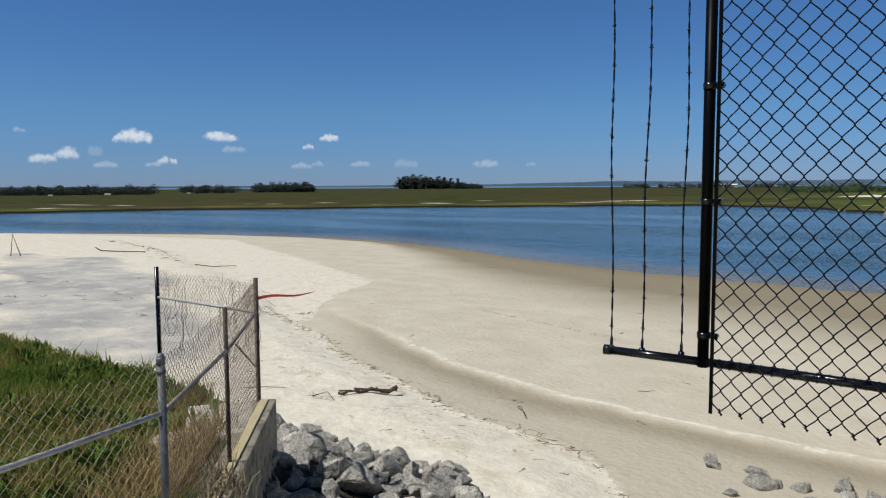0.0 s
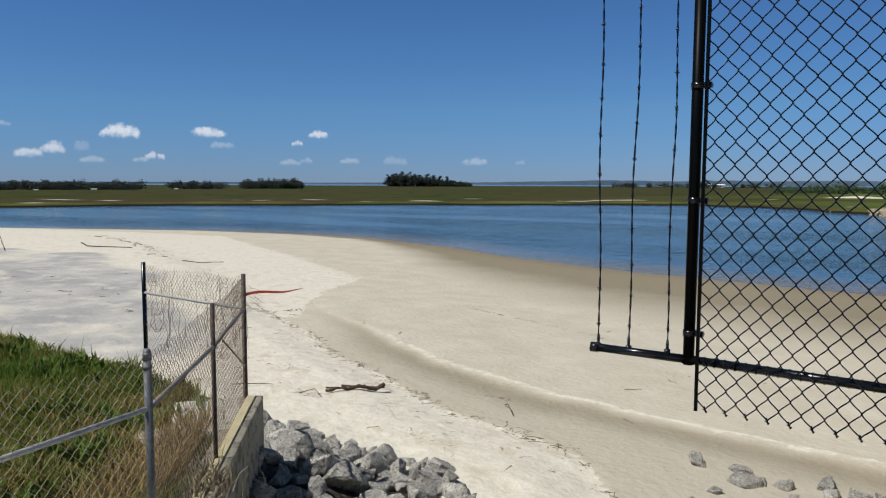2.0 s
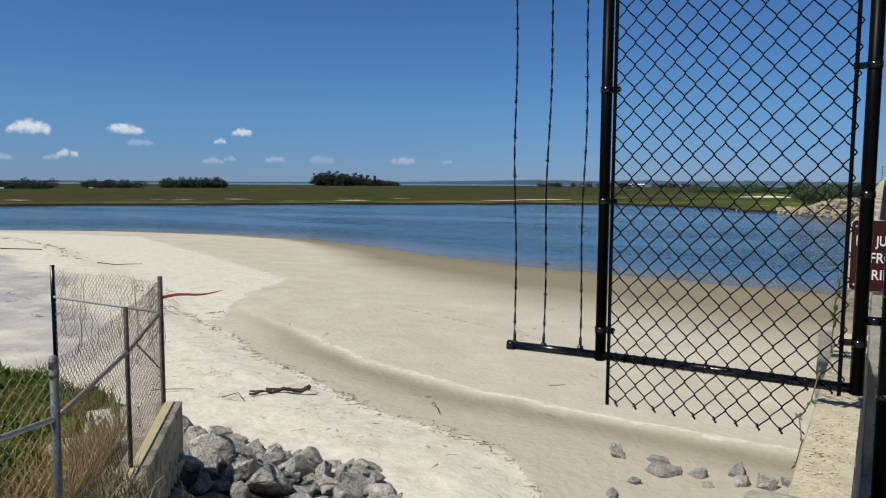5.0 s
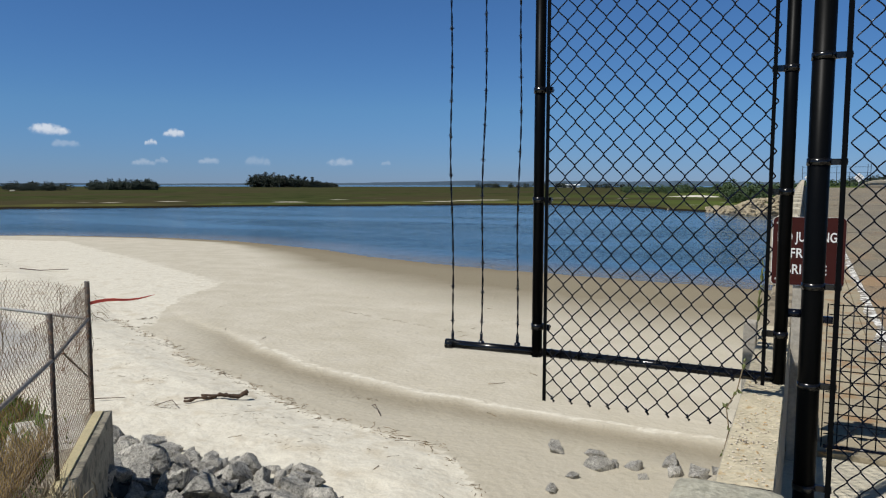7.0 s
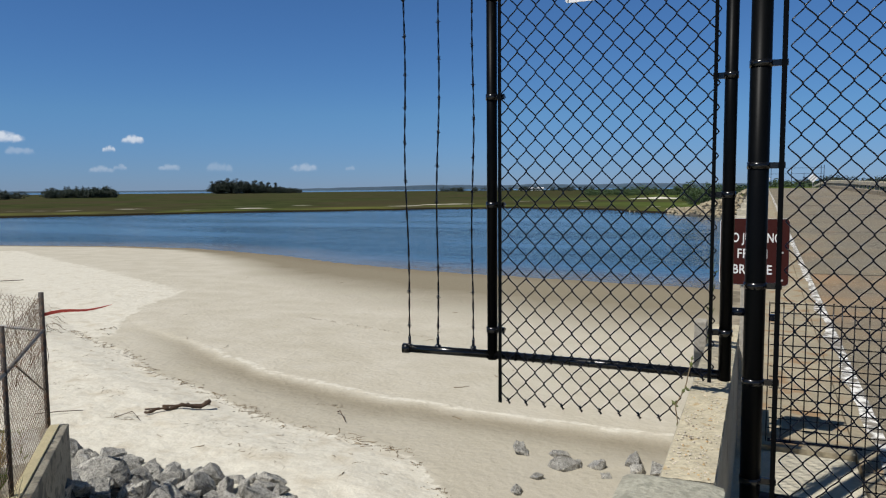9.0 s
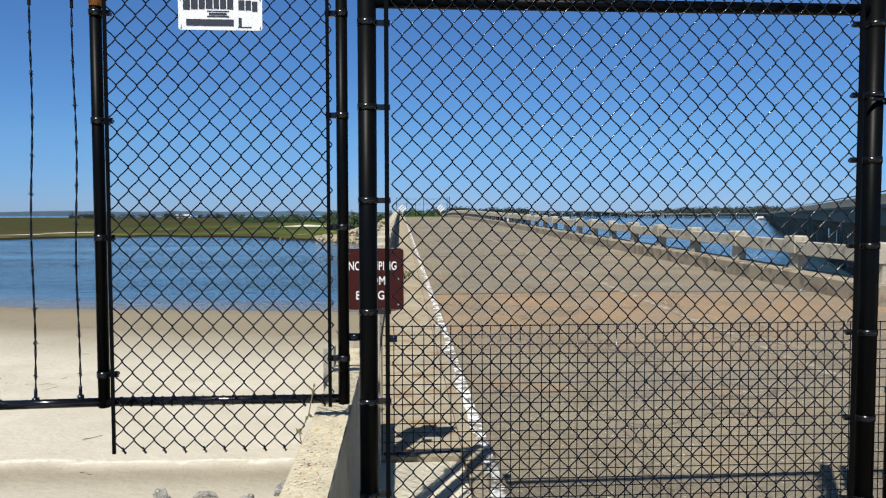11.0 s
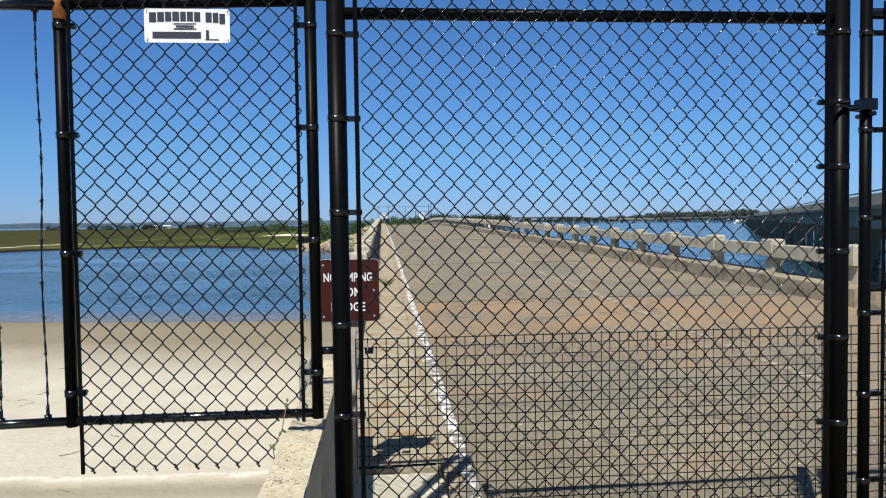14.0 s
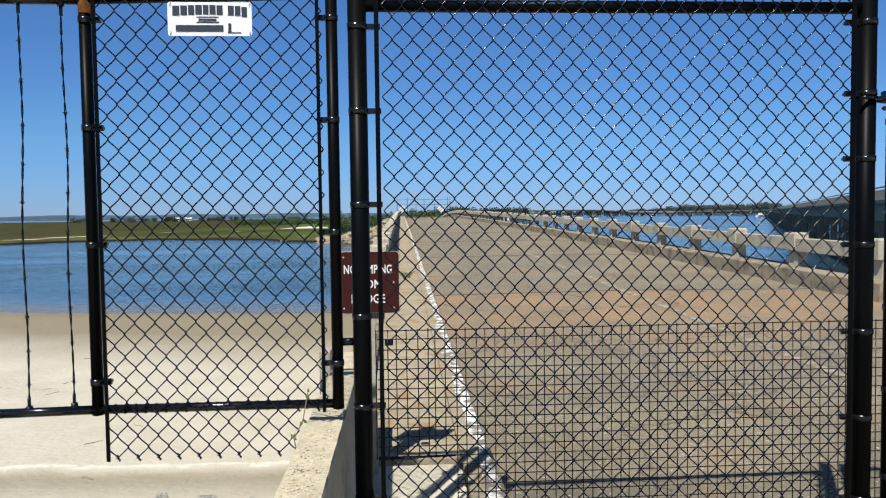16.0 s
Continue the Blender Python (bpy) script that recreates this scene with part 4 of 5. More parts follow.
rv = random.Random(77)
bm = bmesh.new()
for _ in range(30):
    t = rv.random() ** 1.3
    p = CP.lerp(BP, t) + Vector((0, 0.02, 0))
    pts, z = [], rv.uniform(-0.9, -0.5)
    while z < rv.uniform(-0.05, 0.06):
        pts.append(p + Vector((rv.uniform(-0.05, 0.05), rv.uniform(-0.02, 0.02), z)))
        z += 0.09
    if len(pts) > 2:
        tube(bm, pts, 0.0028, 4, r2=0.0012)
for _ in range(44):
    t = rv.uniform(-0.06, 0.9)
    p = CP.lerp(BP, t) + Vector((0, 0.02, rv.uniform(-0.30, -0.06)))
    a = rv.uniform(0, 6.28)
    pts = [p + Vector((math.cos(a + k * 0.9) * 0.03 * k ** 0.5, rv.uniform(-0.02, 0.02), math.sin(a + k * 0.9) * 0.025 * k ** 0.5)) for k in range(6)]
    tube(bm, pts, 0.0018, 4, r2=0.001)
for _ in range(12):
    p = CP + Vector((rv.uniform(0.0, 0.10), 0.04, rv.uniform(-0.30, 0.0)))
    tube(bm, [p + Vector((0.03 * k + rv.uniform(-0.02, 0.02), 0.02 * k, rv.uniform(-0.03, 0.02) - 0.02 * k)) for k in range(4)], 0.0018, 4, r2=0.001)
part("dead_vine", bm, DEBRIS, lawn_fence, "tangled dead vine stems")
brace = part("brace", bar(CP + Vector((0.04, -0.04, -0.85)), MP.lerp(CP, 0.25) + Vector((0, 0, -0.35)), 0.007, 6), RUSTY, lawn_fence)

# low sea wall under it
d = (CP - GP); d.z = 0
seawall = thing("sea_wall", (-3.3, 1.74, 0), "low concrete sea wall with a tan board on top", "wall", rz=math.degrees(math.atan2(d.y, d.x)))
LW = 4.05
part("wall", block(0, LW, -0.175, 0.06, -2.2, -0.625, 0.015), mat("tide_stained_concrete", (0.33, 0.30, 0.23), 0.92, var=0.35, scale=4, fine=50, bump=0.6, stain=(0.15, 0.14, 0.11), stain_at=0.55), seawall)
part("board", block(0, LW - 0.06, -0.108, -0.030, -0.622, -0.607, 0.004), TAN, seawall, "tan timber board")


# ---- grass on the lawn behind the old fence ----
GRASS = bpy.data.materials.new("grass_blades")
GRASS.use_nodes = True
n, l = GRASS.node_tree.nodes, GRASS.node_tree.links
geo = n.new("ShaderNodeNewGeometry")
ns = n.new("ShaderNodeTexNoise"); ns.inputs["Scale"].default_value, ns.inputs["Detail"].default_value = 0.95, 5
l.new(geo.outputs["Position"], ns.inputs["Vector"])
ad = n.new("ShaderNodeMath"); ad.operation = "MULTIPLY_ADD"
l.new(geo.outputs["Random Per Island"], ad.inputs[0]); ad.inputs[1].default_value = 0.34; l.new(ns.outputs["Fac"], ad.inputs[2])
cr = n.new("ShaderNodeValToRGB")
for pos, c in ((0.47, (0.062, 0.124, 0.016)), (0.65, (0.150, 0.228, 0.033)), (0.78, (0.255, 0.225, 0.060)), (0.90, (0.40, 0.29, 0.115))):
    e = cr.color_ramp.elements.new(pos); e.color = (*c, 1)
cr.color_ramp.elements.remove(cr.color_ramp.elements[0]); cr.color_ramp.elements.remove(cr.color_ramp.elements[-1])
l.new(ad.outputs[0], cr.inputs["Fac"])
b = n["Principled BSDF"]
l.new(cr.outputs[0], b.inputs["Base Color"]); b.inputs["Roughness"].default_value = 0.6
lit, both = n.new("ShaderNodeBsdfTranslucent"), n.new("ShaderNodeMixShader")
l.new(cr.outputs[0], lit.inputs["Color"]); both.inputs[0].default_value = 0.45
l.new(b.outputs[0], both.inputs[1]); l.new(lit.outputs[0], both.inputs[2])
l.new(both.outputs[0], n["Material Output"].inputs["Surface"])
b.inputs["Specular IOR Level"].default_value = 0.25


def blades(name, spots, tall, wide, label, category, material=GRASS):
    """Many thin bent blades, one sheet each."""
    vs, fs = [], []
    for x, y, z, k in spots:
        a, lean, h = random.uniform(0, 6.28), random.uniform(0.1, 1.0), tall * k * random.uniform(0.5, 1.25)
        b2 = random.uniform(0, 6.28)
        sx, sy = math.cos(a) * wide * 0.5, math.sin(a) * wide * 0.5
        lx, ly = math.cos(b2) * lean * h, math.sin(b2) * lean * h
        i = len(vs)
        vs += [(x - sx, y - sy, z - 0.02), (x + sx, y + sy, z - 0.02), (x + sx * 0.7 + lx * 0.35, y + sy * 0.7 + ly * 0.35, z + h * 0.6), (x - sx * 0.7 + lx * 0.35, y - sy * 0.7 + ly * 0.35, z + h * 0.6), (x + lx, y + ly, z + h)]
        fs += [(i, i + 1, i + 2, i + 3), (i + 3, i + 2, i + 4)]
    me = bpy.data.meshes.new(name)
    me.from_pydata(vs, [], fs)
    me.materials.append(material)
    return tagged(new(name, me), label, category, kind="stuff")


random.seed(5)
spots = []
while len(spots) < 52000:
    x, y = random.uniform(-13.5, -3.7), random.uniform(0.9, 4.9)
    if x < -9.5 and random.random() < 0.4:
        continue
    e = interp(x, ((-13, 4.72), (-6.1, 4.60), (-4.88, 3.38), (-3.88, 2.32), (-3.6, 1.9)))
    e += 0.12 * noise.noise((x * 1.3, 0, 5))
    if y > e or (x > -6.2 and random.random() < 0.25 and y > e - 0.35):
        continue
    if x < -4.75 and x > -6.6 and y > e - 0.95 and random.random() < 0.93:
        continue
    k = 0.75 + 0.6 * noise.noise((x * 0.7, y * 0.9, 4)) + 0.7 * noise.noise((x * 2.6, y * 2.6, 8)) + (0.9 if random.random() < 0.012 else 0)
    z = ground(x, y)[0]
    spots.append((x, y, z, max(0.35, k)))
blades("grass", spots, 0.17, 0.015, "uneven green and straw coloured grass behind the fence", "grass")
herb = []
for x, y, z, k in spots[::3]:
    m = noise.noise((x * 1.1, y * 1.5, 21)) + 0.5 * noise.noise((x * 3.4, y * 3.4, 22))
    if m > 0.16:
        herb.append((x + random.uniform(-0.05, 0.05), y - 0.05, z + random.uniform(0, 0.10), 0.6 + 1.2 * m))
HERB = mat("weed_leaf", (0.10, 0.16, 0.03), 0.7, spec=0.12, var=0.5, scale=2.5, fine=14, bump=0)
blades("ground_weeds", herb, 0.10, 0.034, "low dark green broad-leaved weeds in the grass", "weeds", HERB)
spots = []
for _ in range(3000):
    x = random.triangular(-5.9, -4.1, -4.6)
    y = interp(x, ((-6.0, 4.55), (-4.88, 3.38), (-3.88, 2.32))) - abs(random.gauss(0, 0.34)) - 0.20
    spots.append((x, y, -0.68, 1.0))
spots += [(x, interp(x, ((-4.88, 3.38), (-3.5, 1.9))) - random.uniform(0.12, 0.35), -0.66, 0.5) for x in [random.uniform(-4.3, -3.6) for _ in range(500)]]
STRAW = mat("dry_straw", (0.31, 0.215, 0.072), 0.8, var=0.4, scale=3, bump=0)
blades("dry_weeds", spots, 0.29, 0.009, "tall straw coloured weeds growing along the fence", "weeds", STRAW)
spots = [(-4.62 + random.gauss(0, 0.16), 3.14 + random.gauss(0, 0.13), -0.66, 1.0) for _ in range(420)]
BRUSH = mat("withered_brush", (0.31, 0.26, 0.17), 0.85, var=0.5, scale=12, bump=0)
blades("withered_brush", spots, 0.15, 0.014, "withered brown brush at the foot of the fence", "weeds", BRUSH)
rubble = thing("concrete_slab", (-5.68, 3.60, -0.69), "pale broken concrete slab in the weeds behind the fence", "concrete slab", rz=40)
part("slab", block(-0.24, 0.20, -0.15, 0.15, -0.1, 0.08, 0.03), RUBBLE, rubble)
rubble = thing("concrete_slab", (-5.85, 4.1, -0.71), "pale cracked concrete slab behind the fence corner", "concrete slab", rz=-35)
part("slab", block(-0.5, 0.45, -0.3, 0.3, -0.1, 0.09, 0.03), RUBBLE, rubble)
rubble = thing("concrete_slab", (-5.20, 3.22, -0.68), "pale tilted concrete slab behind the fence", "concrete slab", rz=25)
part("slab", block(-0.2, 0.17, -0.14, 0.14, -0.1, 0.06, 0.03), RUBBLE, rubble)


# ---- stones ----
def stone_mesh(seed, points=11, material=ROCK):
    rnd = random.Random(seed)
    bm = bmesh.new()
    turn = Euler((rnd.uniform(-0.5, 0.5), rnd.uniform(-0.5, 0.5), rnd.uniform(0, 6))).to_matrix()
    corners = [Vector((x, y, z)) for x in (-1, 1) for y in (-1, 1) for z in (-1, 1)]
    for v in corners[rnd.randrange(2):]:
        v = turn @ Vector(q * rnd.uniform(0.35, 1.15) for q in v)
        bm.verts.new((v.x * 0.36, v.y * 0.30, v.z * 0.24))
    for _ in range(points - 6):
        v = Vector((rnd.gauss(0, 1), rnd.gauss(0, 1), rnd.gauss(0, 1))).normalized() * rnd.uniform(0.38, 0.48)
        bm.verts.new((v.x * 1.1, v.y * 0.9, v.z * 0.7))
    res = bmesh.ops.convex_hull(bm, input=bm.verts)
    bmesh.ops.delete(bm, geom=[g for g in res["geom_interior"] if isinstance(g, bmesh.types.BMVert)], context="VERTS")
    bmesh.ops.bevel(bm, geom=list(bm.edges), offset=0.014, segments=1, affect="EDGES")
    bmesh.ops.triangulate(bm, faces=bm.faces)
    bmesh.ops.subdivide_edges(bm, edges=[e for e in bm.edges if e.calc_length() > 0.12], cuts=1)
    for v in bm.verts:
        v.co += v.co.normalized() * noise.noise(v.co * 4 + Vector((seed, 0, 0))) * 0.06 + v.co.normalized() * noise.noise(v.co * 11 + Vector((seed, 3, 0))) * 0.03
    me = bpy.data.meshes.new("stone")
    bm.to_mesh(me)
    bm.free()
    me.materials.append(material)
    return me


STONES = [stone_mesh(100 + i) for i in range(10)]


def stone(x, y, z, size, seed, label, group, name="rock"):
    rnd = random.Random(seed)
    ob = new(name, STONES[seed % len(STONES)])
    s = size * rnd.uniform(0.9, 1.1)
    ob.matrix_basis = Matrix.Translation((x, y, z)) @ Euler((rnd.uniform(-0.5, 0.5), rnd.uniform(-0.5, 0.5), rnd.uniform(0, 6.28))).to_matrix().to_4x4() @ Matrix.Diagonal((s, s * rnd.uniform(0.8, 1.1), s, 1))
    return tagged(ob, label, "rock", group)


random.seed(11)
placed = []
tries = 0
while len(placed) < 190 and tries < 14000:
    tries += 1
    x, y = random.uniform(-8.6, -3.6), random.uniform(2.6, 7.0)
    e = interp(x, ((-8.6, 6.2), (-6.2, 4.95), (-4.88, 3.72), (-3.6, 2.4)))
    far = interp(x, ((-8.6, 6.6), (-7.6, 6.75), (-6.0, 6.75), (-5.3, 6.9), (-4.7, 6.4), (-3.6, 5.4)))
    if not e < y < far:
        continue
    size = random.choice((0.28, 0.36, 0.44, 0.54, 0.66, 0.78)) * (0.8 if y > far - 0.4 else 1)
    if any(math.hypot(x - a, y - b) < 0.29 * (size + s) for a, b, s in placed):
        continue
    placed.append((x, y, size))
    stone(x, y, ground(x, y)[0] + 0.12 * size, size, len(placed), "angular grey granite riprap rock", "riprap below the sea wall")
for k, (x, y, s) in enumerate(((-3.05, 9.30, 0.26), (-2.56, 9.38, 0.30), (-2.42, 9.0, 0.36), (-2.02, 9.2, 0.24), (-2.62, 8.55, 0.2), (-1.62, 9.52, 0.34), (-1.52, 9.2, 0.28), (-1.28, 9.3, 0.28), (-2.7, 8.05, 0.2), (-1.05, 9.5, 0.26), (-2.25, 9.15, 0.16), (-1.85, 8.9, 0.15))):
    stone(x, y, ground(x, y)[0] + 0.06 * s, s * 1.22, 300 + k, "grey rock lying half sunk in damp sand", "rocks on the sand")

# ---- driftwood, wrack and small litter on the sand ----
log = thing("driftwood_log", (0, 0, 0), "dark gnarled driftwood log on pale sand", "driftwood")
def gnarled(pts, r0, r1, seed):
    """A rough tapering piece of driftwood resting on the sand."""
    line = [Vector((x, y, ground(x, y)[0] + h)) for x, y, h in pts]
    fine = [line[i].lerp(line[i + 1], k / 4) for i in range(len(line) - 1) for k in range(4)] + [line[-1]]
    bm = tube(bmesh.new(), fine, r0, 9, r2=r1)
    for v in bm.verts:
        v.co += Vector((noise.noise(v.co * 22), noise.noise(v.co * 22 + Vector((9, 0, 0))), noise.noise(v.co * 22 + Vector((0, 9, 0))))) * r1 * 0.9
    return bm


part("trunk", gnarled([(x + 0.32, y - 0.42, 0.8 * h) for x, y, h in ((-8.98, 8.66, 0.05), (-8.86, 8.86, 0.06), (-8.76, 9.0, 0.03), (-8.68, 9.12, 0.07), (-8.58, 9.27, 0.07), (-8.50, 9.38, 0.08), (-8.43, 9.46, 0.19))], 0.020, 0.036, 1), DRIFT, log)
part("limb", tube(bmesh.new(), [(x, y, ground(x, y)[0] + h) for x, y, h in ((-8.7, 8.64, 0.02), (-8.56, 8.77, 0.01), (-8.45, 8.92, 0.02), (-8.26, 9.22, 0.02))], 0.018, 7, r2=0.01), DRIFT, log)
part("limb", tube(bmesh.new(), [(x, y, ground(x, y)[0] + h) for x, y, h in ((-8.85, 8.44, 0.02), (-8.73, 8.46, 0.03), (-8.64, 8.54, 0.02))], 0.014, 7, r2=0.01), DRIFT, log)

random.seed(21)
bm = bmesh.new()


def twig(x, y, length, r):
    a = random.uniform(0, 6.28)
    pts = []
    for i in range(4):
        t = i / 3 - 0.5
        px = x + math.cos(a) * t * length + random.uniform(-0.1, 0.1) * length
        py = y + math.sin(a) * t * length + random.uniform(-0.1, 0.1) * length
        pts.append((px, py, ground(px, py)[0] + r * random.uniform(0.3, 2.5)))
    tube(bm, pts, r, 4, r2=r * 0.5)


for _ in range(300):
    x = random.uniform(-16.5, -2.2)
    wob = noise.noise((x * 0.35, interp(x, WRACK) * 0.35, 0)) * 0.28
    twig(x, interp(x, WRACK) + wob + random.gauss(0.03, 0.10), random.choice((0.03, 0.05, 0.08, 0.12, 0.25)) * random.uniform(0.7, 1.3), random.uniform(0.002, 0.0055))
for _ in range(52):
    cx = random.uniform(-16.5, -3.0)
    cy = interp(cx, WRACK) + noise.noise((cx * 0.35, interp(cx, WRACK) * 0.35, 0)) * 0.28 + random.gauss(0.02, 0.07)
    for _k in range(random.randrange(4, 12)):
        twig(cx + random.gauss(0, 0.12), cy + random.gauss(0, 0.045), random.uniform(0.03, 0.11), random.uniform(0.002, 0.0048))
for cx, cy, spread, count in ((-8.84, 8.05, 0.22, 40), (-10.2, 9.1, 0.25, 22), (-7.4, 8.3, 0.25, 26), (-6.2, 7.6, 0.3, 22), (-6.66, 10.25, 0.14, 22), (-11.4, 8.9, 0.3, 16)):
    for _k in range(count):
        twig(cx + random.gauss(0, spread), cy + random.gauss(0, spread * 0.5), random.uniform(0.03, 0.12), random.uniform(0.0014, 0.0034))
for _ in range(70):
    t = random.random()
    twig(-12.6 + 5.2 * t, 17.85 - 1.6 * t + random.gauss(0, 0.05), random.uniform(0.04, 0.16), random.uniform(0.002, 0.0045))
for _ in range(26):
    cx, cy = random.uniform(-30, -15), random.uniform(8.2, 15)
    for _k in range(random.randrange(2, 8)):
        twig(cx + random.gauss(0, 0.12), cy + random.gauss(0, 0.06), random.uniform(0.08, 0.22), random.uniform(0.004, 0.009))
for _ in range(60):
    x, off = random.uniform(-15, -3.5), abs(random.gauss(0, 1.0))
    twig(x, interp(x, WRACK) - off, random.uniform(0.04, 0.16), random.uniform(0.002, 0.005))
for _ in range(90):
    x = random.uniform(-51, -30)
    twig(x, interp(x, ((-51, 26.4), (-46.5, 25.4), (-39.6, 22.8), (-35, 21), (-31, 19.3))) + random.gauss(0, 0.3), random.uniform(0.1, 0.5), random.uniform(0.006, 0.014))
for _ in range(26):
    twig(random.uniform(-24, -3), random.uniform(9, 30), random.uniform(0.08, 0.35), random.uniform(0.003, 0.008))
tagged(part("wrack_line", bm, DEBRIS), "line of dry stalks and twigs left by the tide", "debris", kind="stuff")


def stick(pts, r, label, material=DRIFT):
    bm = tube(bmesh.new(), [(x, y, ground(x, y)[0] + h) for x, y, h in pts], r, 7, r2=r * 0.6)
    return tagged(part("stick", bm, material), label, "driftwood")


stick(((-38.3, 19.1, 0.25), (-37.9, 19.2, 0.08), (-37.0, 19.9, 0.05), (-36.2, 20.7, 0.04)), 0.035, "long weathered pole lying on the sand")
stick(((-39.2, 15.3, 0.0), (-39.9, 15.7, 1.0)), 0.022, "bleached stick standing in the sand")
stick(((-38.8, 15.6, 0.0), (-39.4, 15.5, 1.1)), 0.022, "bleached stick leaning in the sand")
stick(((-10.2, 7.6, 0.03), (-9.9, 7.75, 0.05), (-9.6, 7.95, 0.02)), 0.009, "short dark stick on the sand")
stick(((-8.9, 7.9, 0.02), (-8.7, 8.05, 0.10), (-8.5, 8.0, 0.02)), 0.007, "small forked twig on the sand")
stick(((-6.3, 9.9, 0.02), (-6.15, 9.75, 0.10), (-5.9, 9.5, 0.02)), 0.008, "thin branch on the damp sand")
stick(((-29.5, 19.3, 0.03), (-28.5, 19.5, 0.03), (-27.8, 20.3, 0.06)), 0.022, "curved stick on the sand")

# red tape blowing from the corner post
vs = []
for i in range(9):
    t = i / 8
    p = CP + Vector((0.78, 0.61, 0)) * (0.02 + 0.56 * t) + Vector((0, 0, -0.17 + 0.055 * t + 0.012 * math.sin(t * 7)))
    vs.append((p, 0.014 * (1 - t) ** 0.6 + 0.001))
bm = bmesh.new()
rows = [[bm.verts.new(p + Vector((0.004, -0.004, s * h))) for s in (1, -1)] + [bm.verts.new(p + Vector((-0.004, 0.004, s * h))) for s in (-1, 1)] for p, h in vs]
for a, b2 in zip(rows, rows[1:]):
    for i in range(4):
        bm.faces.new((a[i], a[(i + 1) % 4], b2[(i + 1) % 4], b2[i]))
tagged(part("red_tape", bm, RED), "frayed red plastic tape tied to the fence corner", "tape")


# ---- trees and far things ----
def crown(vs, fs, cx, cy, cz, rx, rz, count, size, rnd):
    """Leaf clumps scattered through an uneven crown."""
    ph = rnd.uniform(0, 100)
    for _ in range(count):
        while True:
            v = Vector((rnd.uniform(-1, 1), rnd.uniform(-1, 1), rnd.uniform(-1, 1)))
            if v.length < 0.7 + 0.6 * noise.noise(v.normalized() * 1.7 + Vector((ph, 0, 0))):
                break
        p = Vector((cx + v.x * rx, cy + v.y * rx, cz + v.z * rz))
        i = len(vs)
        for _k in range(4):
            vs.append(tuple(p + Vector((rnd.gauss(0, 1), rnd.gauss(0, 1), rnd.gauss(0, 0.8))) * size))
        fs += [(i, i + 1, i + 2), (i, i + 2, i + 3), (i, i + 1, i + 3), (i + 1, i + 2, i + 3)]


def mesh_part(name, vs, fs, material, parent=None):
    me = bpy.data.meshes.new(name)
    me.from_pydata(vs, [], fs)
    me.materials.append(material)
    ob = new(name, me)
    ob.parent = parent
    return ob


def woods(name, spots, label, seed, material=GREENDARK, leaf=0.35):
    """Far woods nobody could count: (az, distance, height) of each tree, az in degrees to the left of the bridge."""
    rnd = random.Random(seed)
    vs, fs = [], []
    for az, dist, h in spots:
        x, y = -math.sin(radians(az)) * dist, math.cos(radians(az)) * dist
        crown(vs, fs, x, y, -2.5 + h * 0.5, h * rnd.uniform(0.45, 0.8), h * 0.54, 380, h * 0.036, rnd)
    return tagged(mesh_part(name, vs, fs, material), label, "trees", kind="stuff")


rnd = random.Random(8)
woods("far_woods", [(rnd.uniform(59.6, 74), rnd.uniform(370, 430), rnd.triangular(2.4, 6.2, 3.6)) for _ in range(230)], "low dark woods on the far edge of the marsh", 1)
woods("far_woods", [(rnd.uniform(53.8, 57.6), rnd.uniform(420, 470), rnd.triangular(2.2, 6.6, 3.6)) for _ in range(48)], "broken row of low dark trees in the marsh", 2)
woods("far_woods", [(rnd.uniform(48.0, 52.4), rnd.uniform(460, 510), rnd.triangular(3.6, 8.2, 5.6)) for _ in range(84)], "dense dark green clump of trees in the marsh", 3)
woods("island_woods", [(az0, rnd.uniform(840, 890), interp(az0, ((34.6, 4.5), (36, 7.5), (38, 11), (40.5, 15), (41.4, 10))) * rnd.uniform(0.8, 1.15)) for az0 in np.linspace(34.8, 41.3, 120)], "dark dense trees on a marsh island", 4)
# dark foliage made greyer and paler: distance haze mixed into the leaf colour
HAZETREE = mat("haze_tinted_foliage", (0.062, 0.082, 0.070), 0.8, var=0.4, scale=0.1, fine=0.6, bump=0)
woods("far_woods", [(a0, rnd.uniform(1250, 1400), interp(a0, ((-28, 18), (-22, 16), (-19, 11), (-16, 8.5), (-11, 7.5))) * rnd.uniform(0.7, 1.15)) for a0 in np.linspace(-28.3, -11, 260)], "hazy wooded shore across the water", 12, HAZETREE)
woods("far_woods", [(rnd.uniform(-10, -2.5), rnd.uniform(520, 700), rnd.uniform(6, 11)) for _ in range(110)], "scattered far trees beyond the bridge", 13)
woods("far_woods", [(rnd.uniform(4.5, 12.5), rnd.uniform(300, 380), rnd.triangular(2.0, 6.6, 3.0)) for _ in range(70)], "green trees along the causeway shore", 5, GREEN)
woods("shore_scrub", [(rnd.uniform(2.2, 5.2), rnd.uniform(150, 240), rnd.triangular(2.2, 5.6, 3.2)) for _ in range(30)], "green scrub on the causeway bank", 6, GREEN)
woods("shore_scrub", [(rnd.uniform(12, 24), rnd.uniform(700, 900), rnd.uniform(4.0, 6.5)) for _ in range(60)], "far low green scrub beyond the marsh", 7)


woods("end_scrub", [(rnd.uniform(-4.2, 2.6), rnd.uniform(160, 220), rnd.uniform(3.6, 5.6)) for _ in range(44)], "scrubby trees past the far end of the bridge", 9, GREEN)


